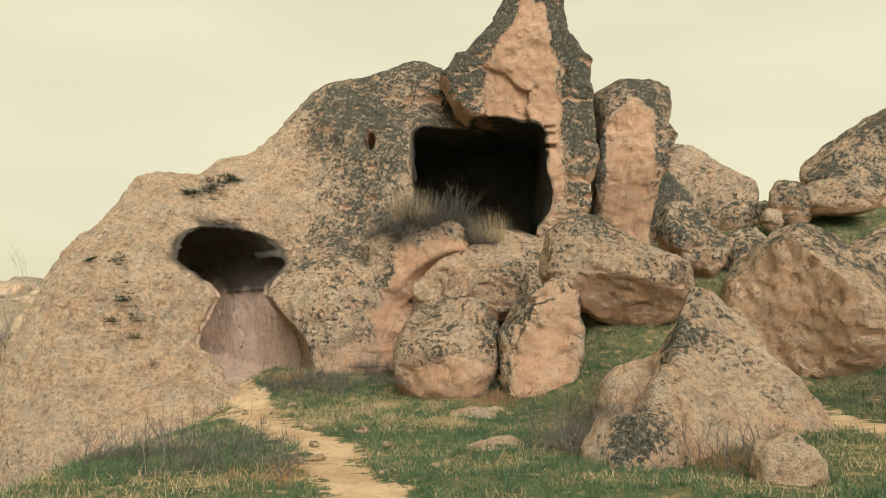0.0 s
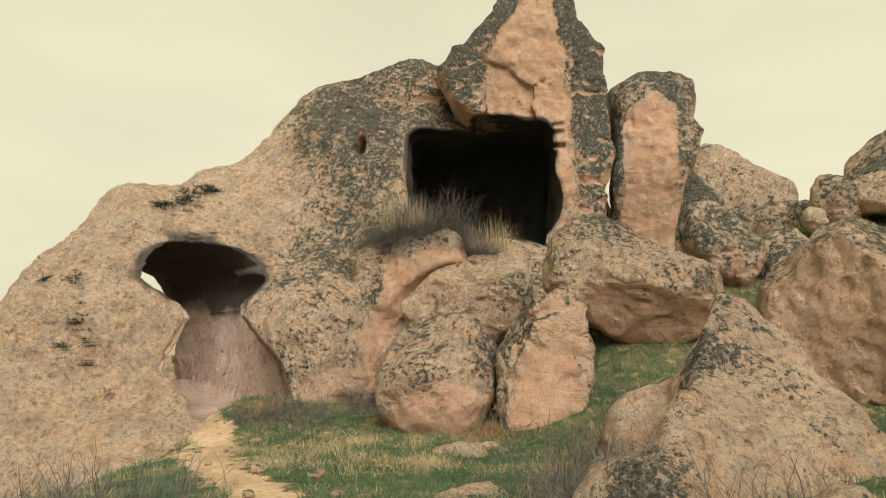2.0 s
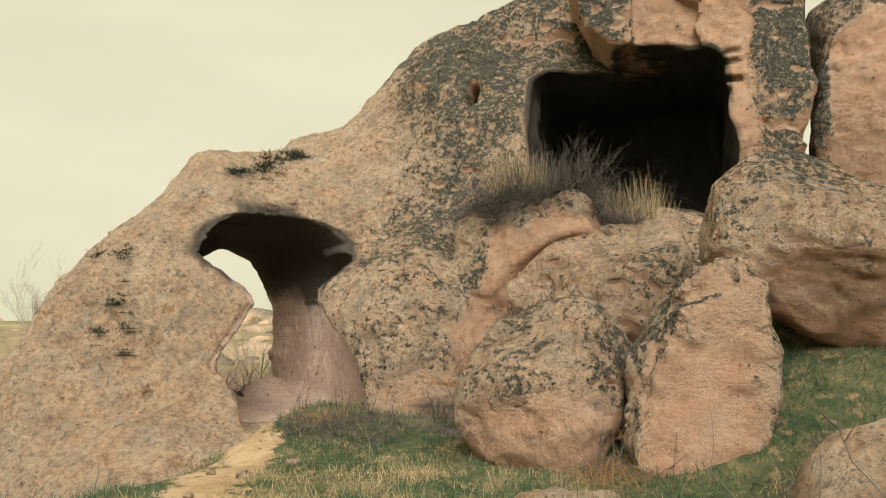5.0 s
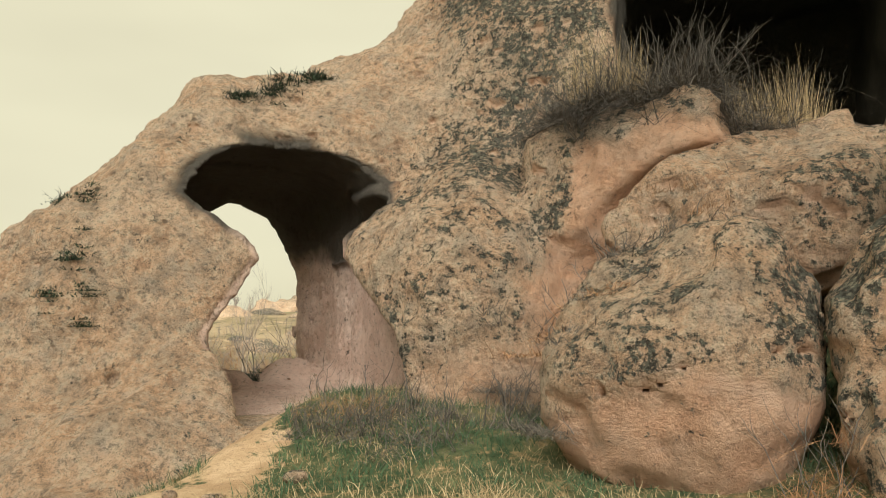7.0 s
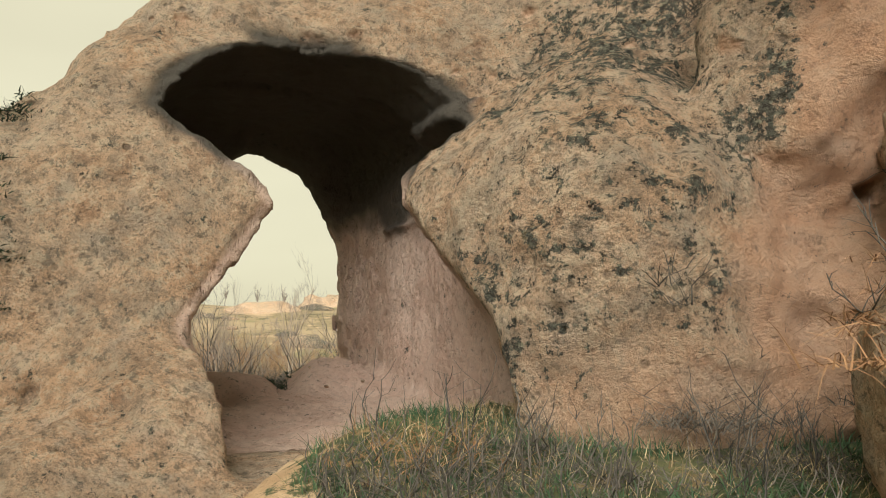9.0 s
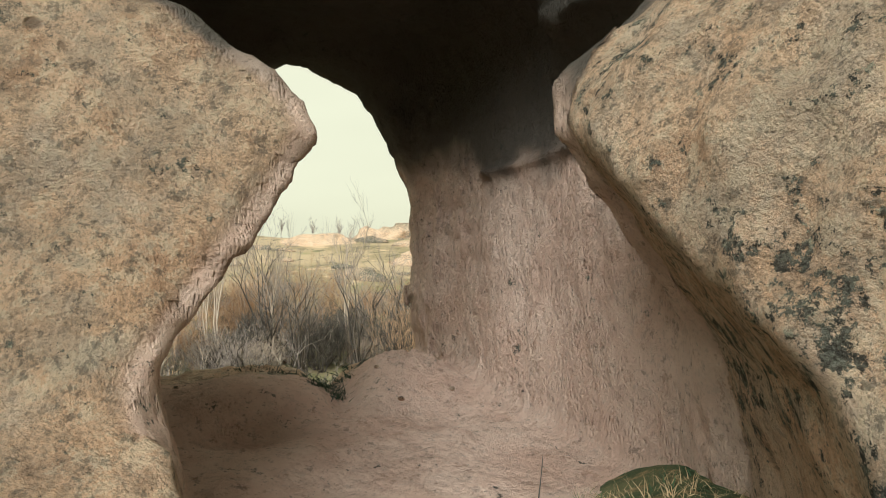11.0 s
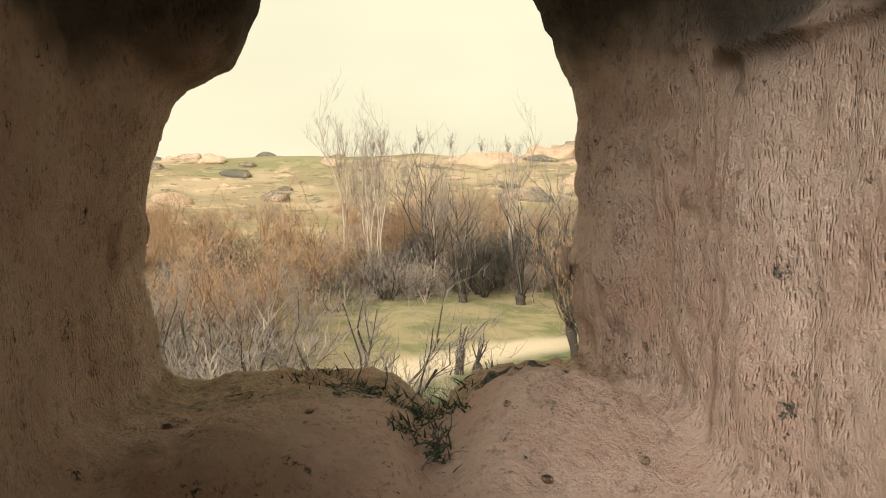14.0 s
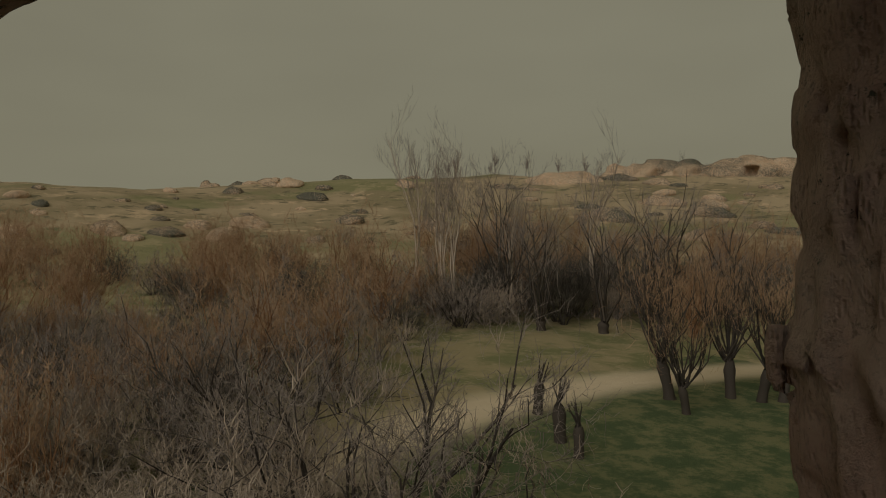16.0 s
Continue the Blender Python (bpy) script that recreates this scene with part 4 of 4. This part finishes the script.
def tubes(name, groups, mat, sides=3):
    """One mesh of tapered tubes from groups of polylines."""
    vs, fs, base = [], [], 0
    ang = np.arange(sides) * 2 * math.pi / sides
    ring = np.stack((np.cos(ang), np.sin(ang), 0.25 * np.sin(ang * 2)), 1)
    for pts, rad in groups:
        n, m, _ = pts.shape
        v = pts[:, :, None, :] + rad[:, :, None, None] * ring[None, None]
        low = (np.arange(n)[:, None, None] * m + np.arange(m - 1)[None, :, None]) * sides
        i, j = low + np.arange(sides)[None, None], low + ((np.arange(sides) + 1) % sides)[None, None]
        fs.append(base + np.stack((i, j, j + sides, i + sides), -1).reshape(-1, 4))
        vs.append(v.reshape(-1, 3))
        base += n * m * sides
    return mesh_from(name, np.concatenate(vs), np.concatenate(fs), mat)


def part(name, me, parent, label="", kind=""):
    ob = new(name, me)
    ob.parent = parent
    return tagged(ob, label, kind=kind)


def bare_tree(name, label, seed, height, stems, spread, bark, twig, trunk_height=0.0, trunk_radius=0.12, kids=(6, 5, 4), rise=0.2, group="", twig_size=0.006, category="tree", reach=(0.5, 0.45, 0.5), crook=0.16, fork=0.55):
    """A leafless tree or bush round the origin: trunk and limbs, and a crown of fine branches."""
    rng = np.random.default_rng(seed)
    root = new(name)
    limb_radius = trunk_radius * (0.26 if trunk_height else 0.3)
    if trunk_height:
        tp, tr = grown(rng, np.zeros((1, 3)) - (0, 0, 0.15), np.array([[rng.normal() * 0.12, rng.normal() * 0.12, 1.0]]), np.array([trunk_height + 0.15]), np.array([trunk_radius]), 0.07, 0, 6)
        tr = np.array([[1.35, 1.0, 0.92, 0.95, 1.12, 0.75]]) * trunk_radius
        part("trunk", tubes("trunk", [(tp, tr)], bark, 8), root)
        starts = np.repeat(tp[:, -1], stems, 0) + rng.normal(size=(stems, 3)) * trunk_radius * 0.4
    else:
        starts = rng.normal(size=(stems, 3)) * (0.1 * spread, 0.1 * spread, 0) - (0, 0, 0.1)
    head = rng.normal(size=(stems, 3)) * (spread, spread, 0.1) + (0, 0, 1)
    length = (height - trunk_height) * rng.uniform(0.65, 1.0, stems)
    limbs = grown(rng, starts, head, length, np.full(stems, limb_radius), crook, rise, 6)
    heavy, crown, last = [limbs], [], limbs
    for level, k in enumerate(kids):
        s, h, l, r = offshoots(rng, *last, k, fork, reach[level])
        last = grown(rng, s, h, l, np.maximum(r, twig_size), 0.06 + crook, rise * 0.6, 4)
        (heavy if level == 0 else crown).append(last)
    part("limb_tangle", tubes("limb_tangle", heavy, bark, 4), root, "forked bare limbs", "stuff")
    part("crown", tubes("crown", crown, twig), root, "fine leafless twigs", "stuff")
    return tagged(root, label, category, group)


def plant_copies(model, places, seed, low=0.8, high=1.2):
    """The model at the first place, copies at the others."""
    rng = random.Random(seed)
    for n, (x, y) in enumerate(places):
        s = rng.uniform(low, high)
        m = Matrix.Translation((x, y, float(terrain(x, y)) - 0.05)) @ Matrix.Rotation(rng.uniform(0, 6.28), 4, "Z") @ Matrix.Scale(s, 4)
        if n == 0:
            model.matrix_basis = m
        else:
            copy_thing(model, Matrix.Identity(4)).matrix_basis = m


# valley trees
plant_copies(bare_tree("pollard_stump", "dark pollarded willow stump with a few thin shoots", 401, 1.9, 6, 0.5, BARK, GREYWOOD, 1.05, 0.17, (2, 2, 2), group="pollard stumps by the road"), ((-17.66, 32.1), (-18.97, 32.9), (-21.27, 34.5)), 1)
plant_copies(bare_tree("pollard_willow", "pollarded willow with upright bare shoots on the meadow", 402, 3.9, 18, 0.55, BARK, ORANGE, 1.2, 0.17, (4, 4, 3), group="pollard willows by the road"), ((-19.3, 39.2), (-17.95, 37.97), (-18.09, 41.06), (-17.22, 41.5), (-16.7, 42.0), (-15.2, 44.0)), 2)
plant_copies(bare_tree("dark_tree", "dark bare tree with several spreading trunks", 403, 6.6, 6, 0.45, BARK, GREYWOOD, 0.7, 0.3, (6, 6, 5), group="dark trees across the meadow"), ((-31.5, 46.4), (-29.0, 48.5), (-26.5, 50.0), (-34.5, 46.5), (-24.0, 53.0), (-37.0, 50.0)), 3)
plant_copies(bare_tree("poplar", "tall pale leafless poplar", 404, 11.5, 3, 0.1, PALE, GREYWOOD, 2.0, 0.26, (12, 6, 4), 0.45, "pale poplars in the thicket", reach=(0.32, 0.4, 0.5)), ((-38, 46), (-40.5, 47.5), (-35.5, 48.5), (-43, 47), (-46, 52), (-33, 53), (-50, 60)), 4, 0.75, 1.08)
plant_copies(bare_tree("far_poplar", "slim bare poplar on the skyline", 405, 9.0, 5, 0.08, GREYWOOD, GREYWOOD, 1.0, 0.25, (8, 5, 3), 0.6, "poplars on the skyline", twig_size=0.03, reach=(0.3, 0.4, 0.5)), ((-113, 145), (-108, 148), (-120, 132), (-124, 135), (-128, 128), (-133, 130), (-116, 138)), 5, 0.4, 0.6)
plant_copies(bare_tree("thorn_tree", "spreading bare thorn tree with pale tips below the rock", 406, 5.8, 9, 0.9, BARK, GREYWOOD, 0.7, 0.3, (8, 8, 6), 0.04, group="thorn trees on the slope", twig_size=0.008, crook=0.3, fork=0.85), ((-14.8, 24.1), (-21.5, 24.6)), 6, 0.85, 0.95)
plant_copies(bare_tree("thorn_bush", "tangled bare thorn bush with leaning dark stems", 407, 2.8, 13, 0.9, BARK, PALE, 0, 0.17, (7, 7, 6), 0.03, twig_size=0.008, group="thorn bushes on the slope", category="bush", crook=0.3, fork=0.9), ((-17.2, 20.2), (-15.2, 21.6), (-19.5, 22.5), (-21.5, 20.5), (-13.6, 22.2), (-20.0, 24.5), (-23.0, 23.5), (-16.4, 18.6), (-18.6, 18.4), (-20.5, 18.0), (-14.2, 20.3), (-16.0, 23.0), (-22.5, 26.0), (-24.5, 21.0), (-18.0, 24.3), (-12.9, 23.6)), 7)

# thickets in the valley
thicket_rng = random.Random(11)
KINDS = (("bare_shrub", "grey leafless shrub in the valley thicket", 411, 2.6, 12, 0.8, BARK, GREYWOOD),
         ("bare_shrub", "dense dark leafless shrub in the valley thicket", 412, 2.4, 14, 0.8, BARK, TANGLE),
         ("willow_shrub", "orange-brown leafless willow shrub", 413, 3.8, 16, 0.4, RUST, ORANGE),
         ("bare_shrub", "pale straw-coloured leafless shrub", 414, 2.0, 14, 0.8, GREYWOOD, PALE))
spots = [[], [], [], []]
for k in range(1500):
    az, dist = radians(thicket_rng.uniform(22, 88)), 9 + 75 * thicket_rng.random() ** 0.8
    x, y = -5.5 - dist * math.sin(az), 16.6 + dist * math.cos(az)
    road = -22.7 + 0.02 * (y - 34) ** 2
    if abs(x - road) < 2.6 or -0.79 * x + 0.61 * y < 23:
        continue
    if x > road - 8 and y > 31:
        continue
    bare = float(fractal(np.array([[x * 0.07, y * 0.07, 3.0]]), 2, 77)[0])
    if bare < -0.35 or thicket_rng.random() > 0.55:
        continue
    far = dist > 48
    kind = thicket_rng.choices((0, 1, 2, 3), (4, 3, 12, 1) if far else (5, 2, 2, 5))[0]
    if len(spots[kind]) < 75:
        spots[kind].append((x, y))
for (name, label, seed, height, stems, spread, bark, twig), places in zip(KINDS, spots):
    plant_copies(bare_tree(name, label, seed, height, stems, spread, bark, twig, 0, 0.1, (6, 5, 4), 0.07, "valley thicket", 0.009, "shrub", crook=0.24, fork=0.75), places, seed, 0.65, 1.35)
for k in range(14):
    az, dist = radians(thicket_rng.uniform(28, 46)), thicket_rng.uniform(40, 50)
    spots[1].append((-5.5 - dist * math.sin(az), 16.6 + dist * math.cos(az)))
dense = bare_tree("dense_bush", "dense dark grey bush at the thicket edge", 415, 3.4, 18, 0.5, BARK, TANGLE, 0, 0.1, (6, 6, 5), 0.08, "dark bushes at the thicket edge", 0.012, "bush", crook=0.24, fork=0.75)
plant_copies(dense, spots[1][-14:], 9, 0.7, 1.15)

# ---- grass and tufts near the rock ----
bpy.context.view_layer.update()
ROCKS = [o for o in scene.objects if o.type == "MESH" and o.name.split(".")[0] in ("rock_body", "pinnacle", "passage_wall", "boulder", "rock_ridge", "flat_stone")]


BOXES = [(o, np.array(o.bound_box).min(0), np.array(o.bound_box).max(0)) for o in ROCKS]


def rest(x, y, top=12.0):
    """Height of whatever lies uppermost under (x, y, top)."""
    best = float(terrain(x, y))
    for o, low, high in BOXES:
        if low[0] < x < high[0] and low[1] < y < high[1]:
            hit, place, _, _ = o.ray_cast(Vector((x, y, top)), Vector((0, 0, -1)))
            if hit and place.z > best:
                best = place.z
    return best


grass_rng = np.random.default_rng(21)


def sward(name, label, count, keep, length, mat, width=0.008, tilt=0.45, bend=0.6):
    xy = grass_rng.uniform((-7.5, 3.5), (9.0, 16.5), (count * 6, 2))
    clump = flat_noise(xy[:, 0], xy[:, 1], 1.4, 3, 61) + 0.5 * flat_noise(xy[:, 0], xy[:, 1], 6, 2, 62)
    xy = xy[(keep(xy, clump)) & (path_weight(xy[:, 0], xy[:, 1]) + 0.45 * clump < 0.5)][:count]
    z = terrain(xy[:, 0], xy[:, 1]) - 0.02
    n = len(xy)
    me = strands(name, grass_rng, np.column_stack((xy, z)), leans(grass_rng, n, tilt), grass_rng.uniform(0.4, 1.0, n) * length, np.full(n, width), mat, bend, 2)
    return tagged(new(name, me), label, "grass", kind="stuff")


sward("grass", "short green grass on the slope", 150000, lambda xy, c: c > -0.32, 0.2, GRASS, 0.009)
sward("dry_grass", "pale dry grass among the green", 60000, lambda xy, c: c < 0.1, 0.17, STRAW, 0.007)


def tuft(label, x, y, radius, height, count, mat, top=12.0, tilt=0.8, bend=0.8, name="grass_tuft", twigs=0, width=0.007, lean=(0, 0)):
    """A tangled tuft growing at (x, y): fine stems, with thin forked twigs among them."""
    seed = int(abs(x * 1000 + y * 77)) + count
    rng = np.random.default_rng(seed)
    z = rest(x, y, top)
    root = new(name)
    root.location = (x, y, z)
    base = rng.normal(size=(count, 3)) * (radius * 0.45, radius * 0.45, 0)
    for i in range(0, count):
        if i % 36 == 0:
            drop = np.clip(rest(x + base[i, 0], y + base[i, 1], min(top, z + 0.6)) - z, -0.35, 0.35) - 0.03
        base[i, 2] = drop
    k = (np.arange(count) // 36) * 36
    base[:, :2] = base[k, :2] + rng.normal(size=(count, 2)) * 0.07
    dirs = leans(rng, count, tilt) + np.array((lean[0], lean[1], 0))
    part("foliage", strands("foliage", rng, base, dirs, rng.uniform(0.45, 1.0, count) * height, np.full(count, width), mat, bend), root, "", "stuff")
    if twigs:
        t = grown(rng, base[rng.integers(0, count, twigs)], leans(rng, twigs, 0.8), np.full(twigs, height * 1.15), np.full(twigs, 0.006), 0.3, 0.1, 5)
        s = grown(rng, *offshoots(rng, *t, 4, 0.7, 0.45), 0.3, 0.05, 4)
        part("twig_tangle", tubes("twig_tangle", (t, s), TANGLE), root, "bare grey forked twigs", "stuff")
    return tagged(root, label, "tuft")


LEDGE = "overgrown ledge under the square chamber"
for x, y, rad, h, n in ((-1.25, 15.95, 0.4, 0.5, 1300), (-0.8, 15.85, 0.45, 0.6, 1800), (-0.35, 15.95, 0.5, 0.7, 2200), (0.15, 16.1, 0.5, 0.75, 2200), (0.6, 16.25, 0.45, 0.7, 1700), (-0.5, 16.4, 0.45, 0.7, 1800)):
    tagged(tuft("grey tangled shrub on the ledge below the chamber", x, y, rad, h, n, TANGLE, 3.6, 1.0, 1.1, "ledge_shrub", 45, 0.007, (-0.05, -0.3)), group=LEDGE)
for x, y, h in ((-0.95, 16.1, 1.15), (-0.75, 16.2, 1.0), (0.95, 16.3, 1.05), (0.6, 16.3, 0.85), (1.15, 16.35, 0.9), (-0.5, 16.2, 0.75)):
    tagged(tuft("upright straw-coloured grass on the ledge", x, y, 0.25, h, 260, STRAW, 3.6, 0.16, 0.12, "straw_tuft", 0, 0.008), group=LEDGE)
for x, y, rad, h in ((-5.05, 16.27, 0.22, 0.17), (-4.85, 16.8, 0.2, 0.17), (-5.45, 15.95, 0.15, 0.12)):
    tuft("small dark cushion plant on top of the arch", x, y, rad, h, 700, LEAF, 12, 0.9, 0.5, "cushion_plant", 6, 0.016)
for x, y, rad, h in ((-6.73, 14.49, 0.12, 0.1), (-6.1, 14.2, 0.12, 0.08), (-5.75, 13.8, 0.15, 0.1), (-5.55, 13.75, 0.1, 0.08), (-5.9, 13.6, 0.1, 0.06)):
    tuft("small dark plant rooted in the bare rock", x, y, rad * 0.7, h, 430, LEAF, 12, 0.9, 0.5, "cushion_plant", 3, 0.015)
DARKGRASS = (
    (-0.65, 13.55, 0.4, 0.3), (-0.2, 13.75, 0.35, 0.3), (0.3, 14.45, 0.4, 0.35), (-0.9, 14.6, 0.35, 0.3), (1.7, 8.5, 0.35, 0.55), (1.55, 9.1, 0.4, 0.55),
    (1.9, 10.0, 0.35, 0.45), (2.95, 7.95, 0.45, 0.4), (3.4, 8.2, 0.4, 0.35), (3.2, 7.4, 0.35, 0.3), (-3.3, 8.3, 0.45, 0.4), (-2.7, 8.8, 0.45, 0.4), (-2.3, 9.6, 0.45, 0.35),
    (-1.7, 8.2, 0.45, 0.35), (-1.3, 7.4, 0.4, 0.3), (-2.2, 7.6, 0.45, 0.35), (-3.4, 9.6, 0.4, 0.3), (-2.55, 14.1, 0.4, 0.4), (-2.15, 13.9, 0.4, 0.35), (-1.7, 14.2, 0.4, 0.35),
    (-1.2, 14.6, 0.35, 0.45), (-2.9, 14.35, 0.35, 0.45), (-2.7, 13.8, 0.4, 0.4), (-2.3, 14.35, 0.4, 0.45), (-1.9, 13.6, 0.35, 0.35), (-1.5, 14.9, 0.35, 0.5), (-3.0, 13.9, 0.25, 0.3), (-0.7, 13.1, 0.3, 0.25), (0.9, 12.6, 0.35, 0.4), (2.7, 12.2, 0.4, 0.4), (4.0, 11.4, 0.4, 0.35), (6.0, 10.6, 0.45, 0.4), (6.8, 10.2, 0.4, 0.35), (3.2, 11.9, 0.35, 0.4))
for k, (x, y, rad, h) in enumerate(DARKGRASS):
    tagged(tuft("dark tangled tuft of dead stems in the grass", x, y, rad * 1.2, h * (0.75 if y > 13 else 1.1), 650, RUST if k % 7 == 0 else TANGLE, 12, 0.9, 1.0, "dead_tuft", 14, 0.006), group="dead tufts among the boulders")
for x, y, h in ((-0.35, 14.75, 0.35), (-0.55, 14.6, 0.3), (0.05, 14.8, 0.3), (2.3, 11.6, 0.4), (2.9, 11.4, 0.45), (1.75, 10.6, 0.35)):
    tuft("rust-coloured dry stems between the boulders", x, y, 0.3, h * 0.75, 420, RUST if x < 1 else STRAW, 12, 0.5, 0.4, "rusty_tuft", 8, 0.006)
for x, y in ((-6.6, 17.6), (-6.45, 17.75), (-6.2, 17.3), (-7.0, 17.5)):
    tuft("low green weed on the sandy sill", x, y, 0.2, 0.12, 260, LEAF, 0.6, 1.0, 0.5, "weed", 5, 0.014)

for x, y in ((-1.2, 11.6), (-0.7, 11.2), (-1.6, 11.0), (-0.2, 12.2), (0.3, 10.9), (-0.9, 12.3), (3.6, 12.3), (2.9, 12.0), (2.4, 11.9), (-2.4, 11.9)):
    tuft("pale dry grass clump on the turf", x, y, 0.35, 0.24, 500, STRAW, 12, 0.7, 0.5, "straw_clump", 0, 0.006)

# loose stones on the floor and the path
stone_rng = random.Random(31)
model = boulder("small loose stone on the sandy floor", (0.0, 0.0, 0.0), (0.3, 0.24, 0.18), 0, (), 601, -0.2, (), 0.05, 0.8, "loose stones", "loose_stone")
floor_spots = [(-6.9 + 0.25 * k + stone_rng.uniform(-0.1, 0.1), 16.7 + 0.17 * k + stone_rng.uniform(-0.25, 0.35)) for k in range(8)]
path_spots = [(-3.3 + 0.3 * k + stone_rng.uniform(-0.6, 0.6), 13.4 - 0.55 * k + stone_rng.uniform(-0.3, 0.3)) for k in range(12)]
for n, (x, y) in enumerate(floor_spots + path_spots):
    size = stone_rng.uniform(0.04, 0.09) if n < 8 else stone_rng.uniform(0.15, 0.36)
    m = Matrix.Translation((x, y, rest(x, y, 0.5 if n < 8 else 12.0) + 0.09 * size)) @ Matrix.Rotation(stone_rng.uniform(0, 6.3), 4, "Z") @ Matrix.Scale(size, 4)
    if n == 0:
        model.matrix_basis = m
    else:
        copy_thing(model, Matrix.Identity(4)).matrix_basis = m
